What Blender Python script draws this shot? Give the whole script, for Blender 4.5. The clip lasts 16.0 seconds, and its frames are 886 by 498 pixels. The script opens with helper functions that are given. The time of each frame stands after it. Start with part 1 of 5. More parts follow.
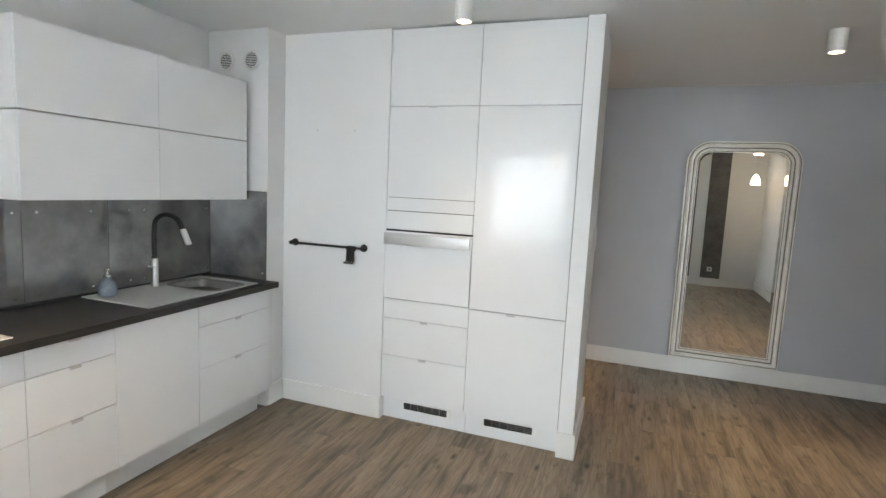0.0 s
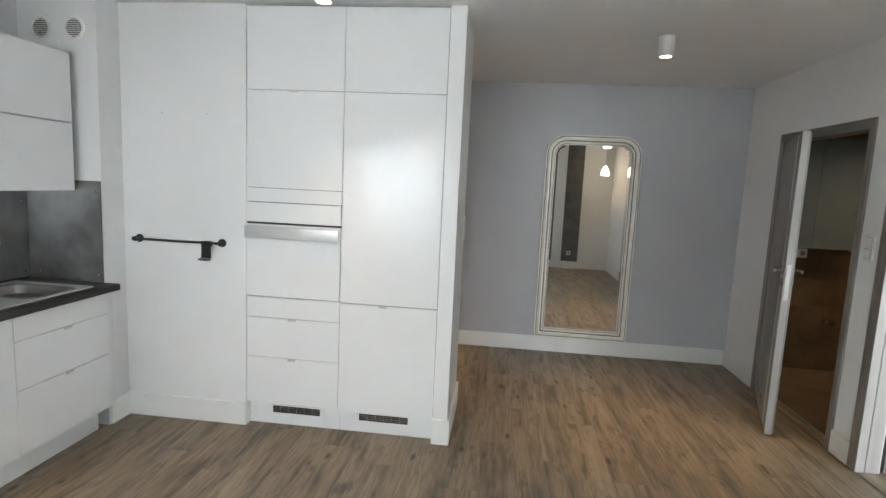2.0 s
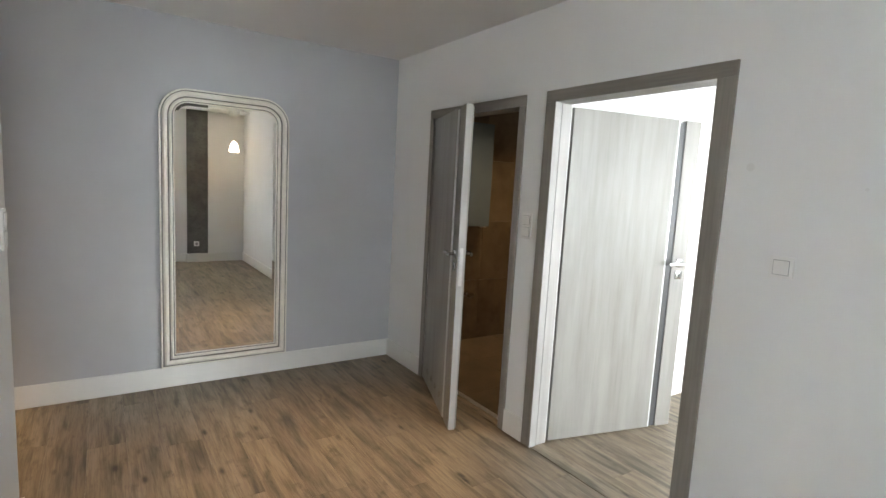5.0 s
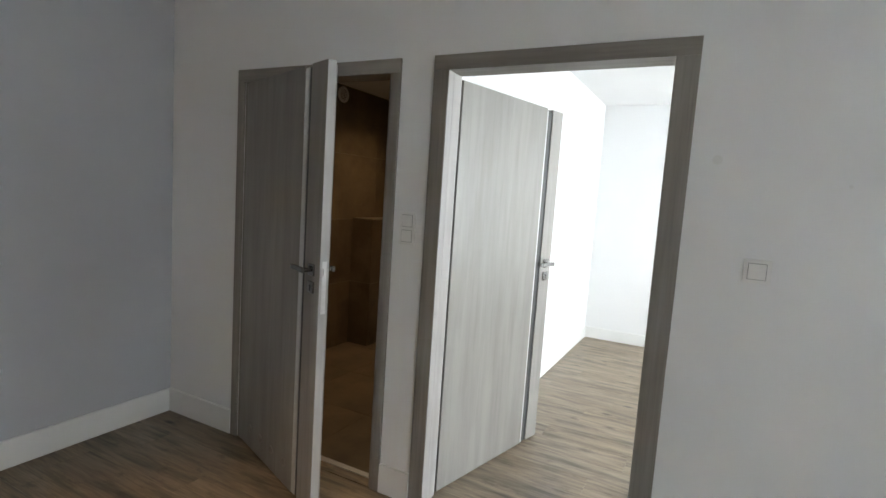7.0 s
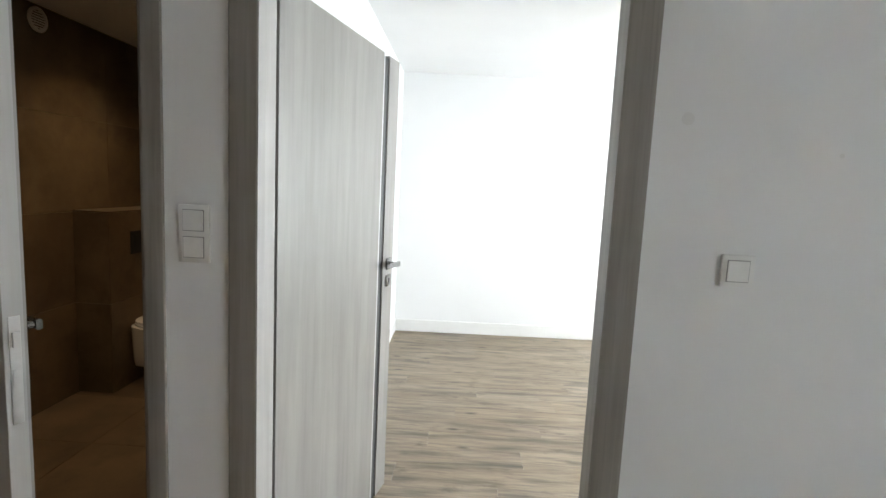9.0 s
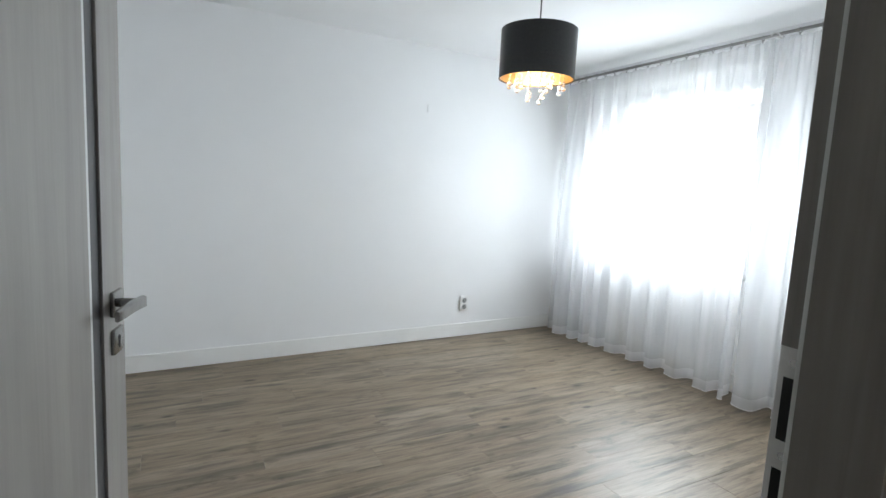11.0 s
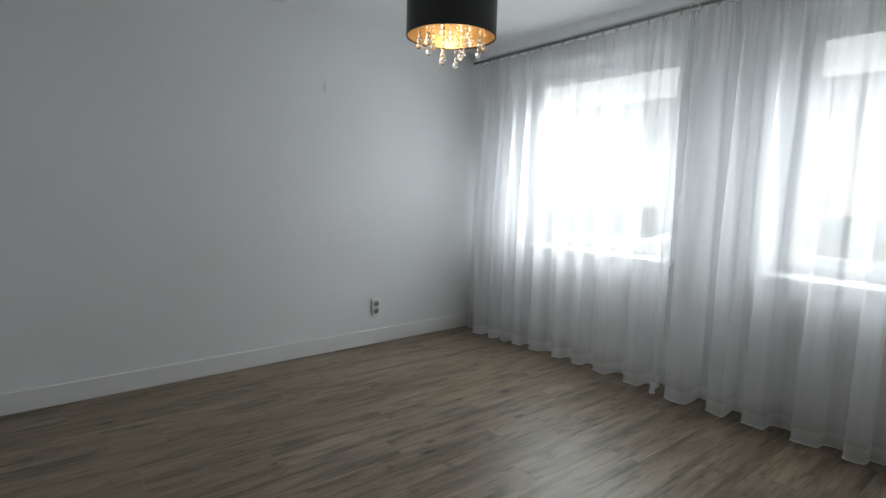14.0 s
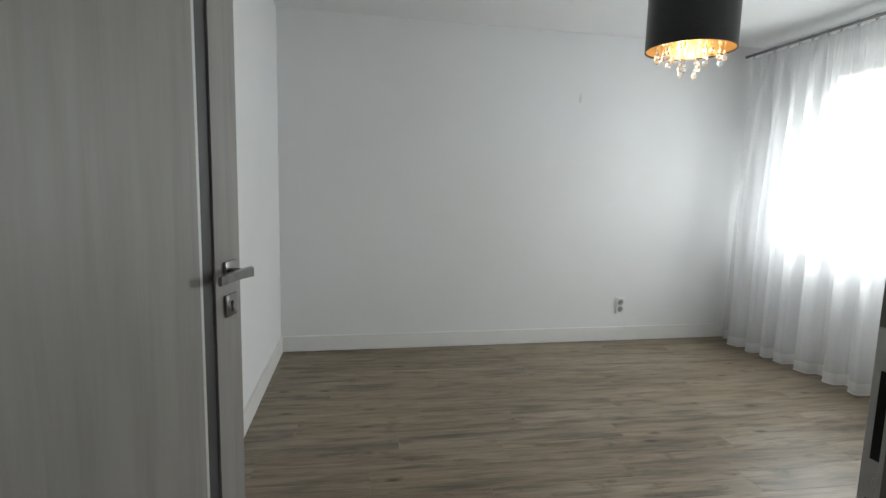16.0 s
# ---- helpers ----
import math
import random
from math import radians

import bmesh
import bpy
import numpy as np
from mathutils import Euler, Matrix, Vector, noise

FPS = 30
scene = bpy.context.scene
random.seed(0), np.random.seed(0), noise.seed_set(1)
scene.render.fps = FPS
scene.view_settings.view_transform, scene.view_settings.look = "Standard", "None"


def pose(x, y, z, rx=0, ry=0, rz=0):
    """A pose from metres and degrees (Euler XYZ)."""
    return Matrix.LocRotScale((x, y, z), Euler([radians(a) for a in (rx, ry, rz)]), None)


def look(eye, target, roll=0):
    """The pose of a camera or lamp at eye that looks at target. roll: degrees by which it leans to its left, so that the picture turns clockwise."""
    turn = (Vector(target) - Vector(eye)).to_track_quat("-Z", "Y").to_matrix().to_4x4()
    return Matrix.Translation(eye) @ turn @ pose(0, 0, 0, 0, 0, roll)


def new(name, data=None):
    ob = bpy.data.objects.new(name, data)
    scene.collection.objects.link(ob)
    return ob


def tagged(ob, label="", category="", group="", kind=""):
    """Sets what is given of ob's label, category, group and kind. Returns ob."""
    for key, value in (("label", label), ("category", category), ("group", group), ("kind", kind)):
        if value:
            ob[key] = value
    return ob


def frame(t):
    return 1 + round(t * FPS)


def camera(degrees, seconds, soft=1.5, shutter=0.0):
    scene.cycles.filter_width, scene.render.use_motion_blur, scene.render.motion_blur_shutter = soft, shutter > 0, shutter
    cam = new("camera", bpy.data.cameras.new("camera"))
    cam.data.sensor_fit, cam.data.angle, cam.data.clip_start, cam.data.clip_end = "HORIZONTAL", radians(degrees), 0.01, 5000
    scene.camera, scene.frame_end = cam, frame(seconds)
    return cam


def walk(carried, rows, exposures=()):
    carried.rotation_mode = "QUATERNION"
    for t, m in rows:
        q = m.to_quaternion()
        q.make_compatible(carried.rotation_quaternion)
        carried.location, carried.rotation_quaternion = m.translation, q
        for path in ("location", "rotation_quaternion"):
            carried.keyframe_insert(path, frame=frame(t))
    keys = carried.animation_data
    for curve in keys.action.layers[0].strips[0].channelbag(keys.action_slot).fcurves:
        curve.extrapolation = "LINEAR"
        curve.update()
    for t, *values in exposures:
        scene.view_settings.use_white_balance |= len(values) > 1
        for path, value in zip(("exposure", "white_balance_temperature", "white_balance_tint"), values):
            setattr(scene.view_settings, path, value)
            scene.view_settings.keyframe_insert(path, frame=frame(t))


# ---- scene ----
cam = camera(81.2, 16.0)
PATH = [
    (0, (0.38, 0.368, 1.588), (-0.295, 2.237, 1.357), 2.7),
    (0.5, (0.384, 0.377, 1.592), (-0.181, 2.281, 1.355), 2.6),
    (1, (0.399, 0.386, 1.592), (-0.066, 2.316, 1.352), 2.7),
    (1.5, (0.409, 0.401, 1.591), (0.06, 2.355, 1.349), 2.7),
    (2, (0.408, 0.431, 1.587), (0.194, 2.404, 1.341), 2.7),
    (2.5, (0.42, 0.511, 1.571), (0.316, 2.493, 1.32), 2.7),
    (3, (0.428, 0.672, 1.568), (0.537, 2.653, 1.315), 2.9),
    (3.5, (0.448, 0.819, 1.565), (0.785, 2.775, 1.317), 3.1),
    (4, (0.411, 1.005, 1.571), (1.03, 2.89, 1.325), 3.2),
    (4.5, (0.415, 1.206, 1.555), (1.273, 2.995, 1.307), 3.2),
    (5, (0.467, 1.459, 1.55), (1.568, 3.111, 1.305), 3.1),
    (5.2, (0.476, 1.552, 1.534), (1.658, 3.148, 1.3), 3.2),
    (7.3, (0.565, 2.646, 1.502), (2.395, 3.424, 1.29), 3.6),
    (7.5, (0.582, 2.735, 1.505), (2.452, 3.414, 1.291), 3.4),
    (8, (0.688, 2.896, 1.486), (2.626, 3.338, 1.263), 3.1),
    (8.5, (0.959, 2.989, 1.488), (2.934, 3.208, 1.258), 2.9),
    (9, (1.271, 3.072, 1.487), (3.256, 3.135, 1.249), 2.8),
    (9.2, (1.404, 3.096, 1.502), (3.388, 3.099, 1.253), 2.7),
    (11.3, (2.501, 3.307, 1.36), (4.169, 2.227, 1.129), 3.0),
    (11.5, (2.569, 3.288, 1.336), (4.182, 2.127, 1.107), 3.0),
    (12, (2.735, 3.234, 1.308), (4.191, 1.881, 1.082), 2.7),
    (12.5, (2.854, 3.169, 1.289), (4.18, 1.689, 1.062), 2.7),
    (13, (2.911, 3.128, 1.287), (4.237, 1.648, 1.063), 2.2),
    (13.5, (2.878, 3.083, 1.301), (4.282, 1.676, 1.075), 1.8),
    (14, (2.797, 3.048, 1.318), (4.359, 1.82, 1.091), 1.7),
    (14.5, (2.71, 3.048, 1.338), (4.43, 2.055, 1.106), 1.6),
    (15, (2.625, 3.054, 1.351), (4.464, 2.306, 1.111), 1.5),
    (15.5, (2.508, 3.051, 1.35), (4.416, 2.502, 1.105), 1.4),
    (16, (2.364, 3.094, 1.342), (4.322, 2.776, 1.091), 1.4),
]
walk(cam, [(t, look(eye, target, roll)) for t, eye, target, roll in PATH],
     exposures=[(0, 4.75, 7300, 10), (2.5, 4.7, 7300, 10), (3.7, 4.6, 7300, 10), (5, 5.05, 7400, 10), (7.4, 4.55, 7300, 10), (9, 4.6, 7350, 10),
                (11.3, 3.05, 7000, 10), (12.5, 2.27, 7100, 10), (14.0, 2.05, 7250, 10), (15, 2.37, 7450, 10), (16, 2.68, 7550, 10)])
SPOT_POWER, BATH_POWER = 8.0, 1.15

# ---- world, sun, lamps ----
world = bpy.data.worlds.new("world")
scene.world = world
world.use_nodes = True
_wn = world.node_tree.nodes
_sky = _wn.new("ShaderNodeTexSky")
_sky.sky_type = "NISHITA"
_sky.sun_disc = False
_sky.sun_elevation = radians(42)
_sky.sun_rotation = radians(58)
_sky.dust_density = 3.0
_wn["Background"].inputs["Strength"].default_value = 0.075
_haze = _wn.new("ShaderNodeHueSaturation")
_haze.inputs["Saturation"].default_value = 0.35
world.node_tree.links.new(_sky.outputs[0], _haze.inputs["Color"])
world.node_tree.links.new(_haze.outputs[0], _wn["Background"].inputs["Color"])

sun = new("sun", bpy.data.lights.new("sun", "SUN"))
sun.data.energy = 0.4
sun.data.angle = radians(35)
sun.data.color = (1.0, 0.98, 0.95)
sun.matrix_world = look((3 + 25.2, 15.7, 26.7), (3, 0, 0))


def window_daylight_lamp(x0, x1, y, z0, z1, power, aside=0.0, down=12, spread=125):
    """An area lamp added in a window's reveal, just inside its glass, in place of the sky's light."""
    li = bpy.data.lights.new("window_daylight_lamp", "AREA")
    li.shape, li.size, li.size_y, li.energy = "RECTANGLE", x1 - x0, z1 - z0, power
    li.color = (0.76, 0.88, 1.0)
    li.spread = radians(spread)
    ob = new("window_daylight_lamp", li)
    xc, zc = (x0 + x1) / 2, (z0 + z1) / 2
    ob.matrix_world = look((xc, y, zc), (xc + math.tan(radians(aside)), y + 1.0, zc - math.tan(radians(down))))
    return ob


window_daylight_lamp(4.78, 5.90, -0.56, 0.97, 1.95, 7.0, -5, spread=165)
window_daylight_lamp(3.19, 3.92, -0.56, 0.97, 1.95, 3.2, 5, spread=165)
window_daylight_lamp(-1.42, -0.48, -0.43, 0.97, 2.05, 2.0, 5, spread=100)
# Lamp of the extra, unseen living room opening.
window_daylight_lamp(0.03, 0.87, -0.43, 0.97, 2.05, 2.1, 0, spread=100)


def warm_spot(x, y, z, power, angle=64, blend=1.0, colour=(1.0, 0.73, 0.45)):
    li = bpy.data.lights.new("downlight_beam", "SPOT")
    li.energy, li.spot_size, li.spot_blend, li.shadow_soft_size = power, radians(angle), blend, 0.03
    li.color = colour
    ob = new("downlight_beam", li)
    ob.matrix_world = look((x, y, z), (x, y + 0.001, 0))
    return ob


# ---- materials ----
def material(name, c1, c2=None, scale=(4, 4, 4), rough=0.5, metal=0.0, bump=0.0, bscale=60.0, coat=0.0, space="world",
             low=0.35, high=0.65, detail=4.0, rvar=0.04, jitter=0.0, spec=0.5, c3=None, fine=(1, 1, 1), fine_mix=0.0):
    """A two-scale procedural surface: c1 to c2 by stretched noise, fine grain towards c3, bump and roughness wear."""
    m = bpy.data.materials.new(name)
    m.use_nodes = True
    nt = m.node_tree
    b = nt.nodes["Principled BSDF"]
    b.inputs["Metallic"].default_value = metal
    b.inputs["Roughness"].default_value = rough
    b.inputs["Coat Weight"].default_value = coat
    b.inputs["Coat Roughness"].default_value = 0.015
    b.inputs["Specular IOR Level"].default_value = spec
    b.inputs["Base Color"].default_value = (*c1, 1)
    L = nt.links.new
    if space == "world":
        g = nt.nodes.new("ShaderNodeNewGeometry").outputs["Position"]
    else:
        g = nt.nodes.new("ShaderNodeTexCoord").outputs["Object"]
    info = nt.nodes.new("ShaderNodeObjectInfo")
    if jitter or space != "world":
        mul = nt.nodes.new("ShaderNodeVectorMath")
        mul.operation = "SCALE"
        mul.inputs[0].default_value = (17.0, 31.0, 7.0)
        L(info.outputs["Random"], mul.inputs["Scale"])
        add = nt.nodes.new("ShaderNodeVectorMath")
        L(g, add.inputs[0])
        L(mul.outputs[0], add.inputs[1])
        g = add.outputs[0]

    def noise_of(sc, det):
        mp = nt.nodes.new("ShaderNodeMapping")
        mp.inputs["Scale"].default_value = sc
        L(g, mp.inputs[0])
        n = nt.nodes.new("ShaderNodeTexNoise")
        n.inputs["Scale"].default_value = 1.0
        n.inputs["Detail"].default_value = det
        n.inputs["Roughness"].default_value = 0.6
        L(mp.outputs[0], n.inputs["Vector"])
        return n

    n1 = noise_of(scale, detail)
    col = None
    if c2:
        ramp = nt.nodes.new("ShaderNodeValToRGB")
        ramp.color_ramp.elements[0].position, ramp.color_ramp.elements[1].position = low, high
        ramp.color_ramp.elements[0].color, ramp.color_ramp.elements[1].color = (*c1, 1), (*c2, 1)
        L(n1.outputs["Fac"], ramp.inputs[0])
        col = ramp.outputs[0]
        if c3:
            n2 = noise_of(fine, 3.0)
            r2 = nt.nodes.new("ShaderNodeValToRGB")
            r2.color_ramp.elements[0].position, r2.color_ramp.elements[1].position = 0.52, 0.72
            r2.color_ramp.elements[0].color, r2.color_ramp.elements[1].color = (0, 0, 0, 1), (fine_mix,) * 3 + (1,)
            L(n2.outputs["Fac"], r2.inputs[0])
            mix = nt.nodes.new("ShaderNodeMix")
            mix.data_type = "RGBA"
            L(r2.outputs[0], mix.inputs["Factor"])
            L(col, mix.inputs["A"])
            mix.inputs["B"].default_value = (*c3, 1)
            col = mix.outputs["Result"]
        if jitter:
            hsv = nt.nodes.new("ShaderNodeHueSaturation")
            mr = nt.nodes.new("ShaderNodeMapRange")
            mr.inputs["To Min"].default_value, mr.inputs["To Max"].default_value = 1 - jitter, 1 + jitter
            L(info.outputs["Random"], mr.inputs["Value"])
            L(mr.outputs[0], hsv.inputs["Value"])
            L(col, hsv.inputs["Color"])
            col = hsv.outputs[0]
        L(col, b.inputs["Base Color"])
    if rvar:
        mr = nt.nodes.new("ShaderNodeMapRange")
        mr.inputs["To Min"].default_value = max(0.0, rough - rvar)
        mr.inputs["To Max"].default_value = rough + rvar
        L(n1.outputs["Fac"], mr.inputs["Value"])
        L(mr.outputs[0], b.inputs["Roughness"])
    if bump:
        nb = noise_of((bscale,) * 3 if not isinstance(bscale, tuple) else bscale, 3.0)
        bp = nt.nodes.new("ShaderNodeBump")
        bp.inputs["Strength"].default_value = bump
        bp.inputs["Distance"].default_value = 0.002
        L(nb.outputs["Fac"], bp.inputs["Height"])
        L(bp.outputs[0], b.inputs["Normal"])
    return m


def glow(name, colour, strength):
    m = bpy.data.materials.new(name)
    m.use_nodes = True
    b = m.node_tree.nodes["Principled BSDF"]
    b.inputs["Base Color"].default_value = (*colour, 1)
    b.inputs["Emission Color"].default_value = (*colour, 1)
    b.inputs["Emission Strength"].default_value = strength
    return m


WALL = material("white_wall_paint", (0.80, 0.805, 0.81), (0.755, 0.76, 0.765), (0.9, 0.9, 0.9), 0.75, bump=0.12, bscale=140, low=0.3, high=0.75, detail=6)
GREYWALL = material("blue_grey_wall_paint", (0.485, 0.50, 0.535), (0.445, 0.46, 0.495), (1.1, 1.1, 1.1), 0.6, bump=0.12, bscale=140)
CEIL = material("ceiling_paint", (0.81, 0.815, 0.82), (0.77, 0.775, 0.78), (0.8, 0.8, 0.8), 0.85, bump=0.08, bscale=110)
TRIM = material("white_trim_lacquer", (0.80, 0.80, 0.79), (0.76, 0.76, 0.75), (3, 3, 3), 0.35, bump=0.04, bscale=60)
GLOSS = material("white_gloss_lacquer", (0.79, 0.80, 0.81), (0.765, 0.775, 0.785), (1.2, 1.2, 1.2), 0.045, rvar=0.01, space="object", bump=0.008, bscale=4, spec=0.32)
CARCASS = material("white_melamine", (0.74, 0.74, 0.73), (0.70, 0.70, 0.70), (6, 6, 6), 0.5)
# Darkened copy of the carcass melamine: puts seam shade into the colour.
SHADOWCARCASS = material("melamine_seam_shade", (0.16, 0.155, 0.15), (0.13, 0.126, 0.122), (6, 6, 6), 0.6)
COUNTER = material("dark_worktop", (0.013, 0.012, 0.011), (0.030, 0.027, 0.024), (60, 7, 60), 0.42, bump=0.15, bscale=(220, 40, 220))
CONCRETE = material("concrete_print_glass", (0.070, 0.072, 0.073), (0.160, 0.161, 0.160), (4.5, 4.5, 4.5), 0.45, coat=1.0, space="object", c3=(0.34, 0.34, 0.335), fine=(1.6, 1.6, 1.6), fine_mix=0.4, detail=10, rvar=0.02, spec=0.2)
CONCRETE.node_tree.nodes["Principled BSDF"].inputs["Coat IOR"].default_value = 2.1
CONCRETE.node_tree.nodes["Principled BSDF"].inputs["Coat Roughness"].default_value = 0.0
SINK = material("light_grey_composite", (0.62, 0.62, 0.60), (0.52, 0.52, 0.51), (140, 140, 140), 0.4, low=0.4, high=0.6)
STEEL = material("brushed_steel", (0.62, 0.61, 0.60), (0.57, 0.56, 0.55), (3, 40, 40), 0.36, metal=1.0, rvar=0.05)
CHROME = material("chrome", (0.78, 0.78, 0.78), (0.72, 0.72, 0.72), (20, 20, 20), 0.12, metal=1.0)
RODSTEEL = material("dull_steel_rod", (0.30, 0.295, 0.29), (0.24, 0.235, 0.23), (3, 40, 40), 0.4, metal=0.9, rvar=0.05)
HANDLESTEEL = material("satin_handle_steel", (0.33, 0.325, 0.32), (0.28, 0.275, 0.27), (30, 30, 30), 0.2, metal=1.0, rvar=0.05)
PALESTEEL = material("pale_brushed_steel", (0.56, 0.56, 0.56), (0.50, 0.50, 0.50), (3, 40, 40), 0.38, metal=0.45, rvar=0.05)
GROOVE = material("dark_anodised_groove", (0.06, 0.06, 0.064), (0.045, 0.045, 0.048), (20, 20, 2), 0.45)
INLAY = material("pale_metal_inlay", (0.64, 0.65, 0.66), (0.58, 0.59, 0.60), (20, 20, 2), 0.3, metal=0.3)
ALU = material("anodised_aluminium", (0.66, 0.67, 0.69), (0.61, 0.62, 0.64), (40, 40, 3), 0.32, metal=1.0)
BLACK = material("matt_black", (0.012, 0.012, 0.013), (0.02, 0.02, 0.02), (30, 30, 30), 0.45)
# Near-black colour stands in for the shade inside holes, slots and gaps.
VOID = material("gap_shade", (0.01, 0.01, 0.01), (0.016, 0.016, 0.016), (30, 30, 30), 0.8)
CERAMIC = material("blue_grey_ceramic", (0.17, 0.21, 0.25), (0.12, 0.15, 0.19), (40, 40, 40), 0.25, coat=0.4)
DOORWOOD = material("whitewashed_wood_decor", (0.30, 0.286, 0.27), (0.215, 0.203, 0.19), (9, 9, 0.9), 0.45, space="object", low=0.34, high=0.70, c3=(0.17, 0.16, 0.15), fine=(34, 34, 1.4), fine_mix=0.35, bump=0.15, bscale=(160, 160, 6), detail=6)
FRAMEWOOD = material("grey_wood_decor_casing", (0.288, 0.265, 0.241), (0.216, 0.197, 0.179), (22, 22, 1.2), 0.45, space="object", c3=(0.155, 0.145, 0.136), fine=(70, 70, 2.0), fine_mix=0.4, bump=0.15, bscale=(160, 160, 6))
HEADWOOD = material("grey_wood_decor_head", (0.288, 0.265, 0.241), (0.216, 0.197, 0.179), (22, 1.2, 22), 0.45, space="object", c3=(0.155, 0.145, 0.136), fine=(70, 2.0, 70), fine_mix=0.4, bump=0.15, bscale=(160, 6, 160))
LINING = material("pale_wood_decor_lining", (0.40, 0.39, 0.376), (0.34, 0.329, 0.315), (22, 22, 1.2), 0.45, space="object", c3=(0.42, 0.41, 0.395), fine=(70, 70, 2.0), fine_mix=0.3, bump=0.12, bscale=(160, 160, 6))
SEAL = material("white_rubber_seal", (0.72, 0.72, 0.71), (0.66, 0.66, 0.65), (30, 30, 30), 0.6)
SILVER = material("champagne_silver_leaf", (0.86, 0.84, 0.785), (0.78, 0.755, 0.695), (7, 7, 7), 0.34, metal=0.15, rvar=0.08, bump=0.05, bscale=90, c3=(0.62, 0.59, 0.52), fine=(18, 18, 18), fine_mix=0.06)
# Darkened silver paints relief shade into the frame's grooves and outer edge.
SILVERDARK = material("silver_relief_shade", (0.22, 0.21, 0.19), (0.16, 0.153, 0.135), (12, 12, 12), 0.4, metal=0.3, rvar=0.08)
MIRROR = material("mirror_silvering", (0.90, 0.90, 0.88), None, rough=0.0, metal=1.0, rvar=0)
PLASTIC = material("white_plastic", (0.78, 0.78, 0.77), (0.74, 0.74, 0.73), (25, 25, 25), 0.32)
# Grey puts the shade of socket wells and rocker surrounds into the colour.
WELL = material("recess_shade_grey", (0.30, 0.30, 0.30), (0.26, 0.26, 0.26), (30, 30, 30), 0.5)


def plank_material():
    """Oak-look vinyl: cloudy tone along the board, long dark streaks, knots with a halo, pores, a slight shift from board to board."""
    m = bpy.data.materials.new("oak_vinyl_plank")
    m.use_nodes = True
    nt = m.node_tree
    L, N = nt.links.new, nt.nodes.new
    b = nt.nodes["Principled BSDF"]
    obj, info = N("ShaderNodeTexCoord").outputs["Object"], N("ShaderNodeObjectInfo").outputs["Random"]
    shift = N("ShaderNodeVectorMath")
    shift.operation = "SCALE"
    shift.inputs[0].default_value = (17.0, 31.0, 7.0)
    L(info, shift.inputs["Scale"])
    base = N("ShaderNodeVectorMath")
    L(obj, base.inputs[0])
    L(shift.outputs[0], base.inputs[1])

    def mapped(scale, vec=None):
        mp = N("ShaderNodeMapping")
        mp.inputs["Scale"].default_value = scale
        L(vec or base.outputs[0], mp.inputs[0])
        return mp.outputs[0]

    def noise(scale, detail, rough=0.55, vec=None):
        n = N("ShaderNodeTexNoise")
        n.inputs["Scale"].default_value = 1.0
        n.inputs["Detail"].default_value = detail
        n.inputs["Roughness"].default_value = rough
        L(mapped(scale, vec), n.inputs["Vector"])
        return n

    def ramp(src, lo, hi, c0, c1):
        r = N("ShaderNodeValToRGB")
        r.color_ramp.interpolation = "EASE"
        r.color_ramp.elements[0].position, r.color_ramp.elements[1].position = lo, hi
        r.color_ramp.elements[0].color, r.color_ramp.elements[1].color = (*c0, 1), (*c1, 1)
        L(src, r.inputs[0])
        return r.outputs[0]

    def blend(kind, a, bb, fac=1.0):
        x = N("ShaderNodeMix")
        x.data_type, x.blend_type = "RGBA", kind
        x.inputs["Factor"].default_value = fac
        L(a, x.inputs["A"])
        L(bb, x.inputs["B"])
        return x.outputs["Result"]

    # the grain wanders a little sideways
    wob = noise((2.2, 1.4, 1.0), 2.0)
    off = N("ShaderNodeVectorMath")
    off.operation = "MULTIPLY_ADD"
    L(wob.outputs["Color"], off.inputs[0])
    off.inputs[1].default_value = (0.05, 0.0, 0.0)
    L(base.outputs[0], off.inputs[2])
    g = off.outputs[0]
    col = ramp(noise((6.0, 0.8, 1.0), 5.0, 0.6, g).outputs["Fac"], 0.20, 0.80, (0.168, 0.125, 0.084), (0.308, 0.243, 0.173))
    col = blend("MULTIPLY", col, ramp(noise((17.0, 1.9, 1.0), 4.0, 0.52, g).outputs["Fac"], 0.46, 0.75, (1, 1, 1), (0.37, 0.36, 0.35)))
    col = blend("MULTIPLY", col, ramp(noise((12.0, 5.5, 1.0), 5.0, 0.62, g).outputs["Fac"], 0.54, 0.76, (1, 1, 1), (0.44, 0.42, 0.40)))
    col = blend("MULTIPLY", col, ramp(noise((42.0, 3.2, 1.0), 4.0, 0.6, g).outputs["Fac"], 0.42, 0.70, (1.06, 1.06, 1.06), (0.74, 0.73, 0.72)))
    vor = N("ShaderNodeTexVoronoi")
    vor.inputs["Scale"].default_value = 1.0
    L(mapped((9.0, 3.4, 1.0), g), vor.inputs["Vector"])
    knot = ramp(vor.outputs["Distance"], 0.03, 0.20, (0.16, 0.14, 0.12), (1, 1, 1))
    sel = N("ShaderNodeSeparateColor")
    L(vor.outputs["Color"], sel.inputs[0])
    pick = N("ShaderNodeMath")
    pick.operation = "GREATER_THAN"
    pick.inputs[1].default_value = 0.54
    L(sel.outputs[0], pick.inputs[0])
    km = N("ShaderNodeMix")
    km.data_type, km.blend_type = "RGBA", "MULTIPLY"
    L(pick.outputs[0], km.inputs["Factor"])
    L(col, km.inputs["A"])
    L(knot, km.inputs["B"])
    col = km.outputs["Result"]
    pores = noise((170.0, 7.0, 1.0), 3.0)
    col = blend("MULTIPLY", col, ramp(pores.outputs["Fac"], 0.40, 0.70, (1.06, 1.06, 1.06), (0.78, 0.77, 0.76)))
    hsv = N("ShaderNodeHueSaturation")
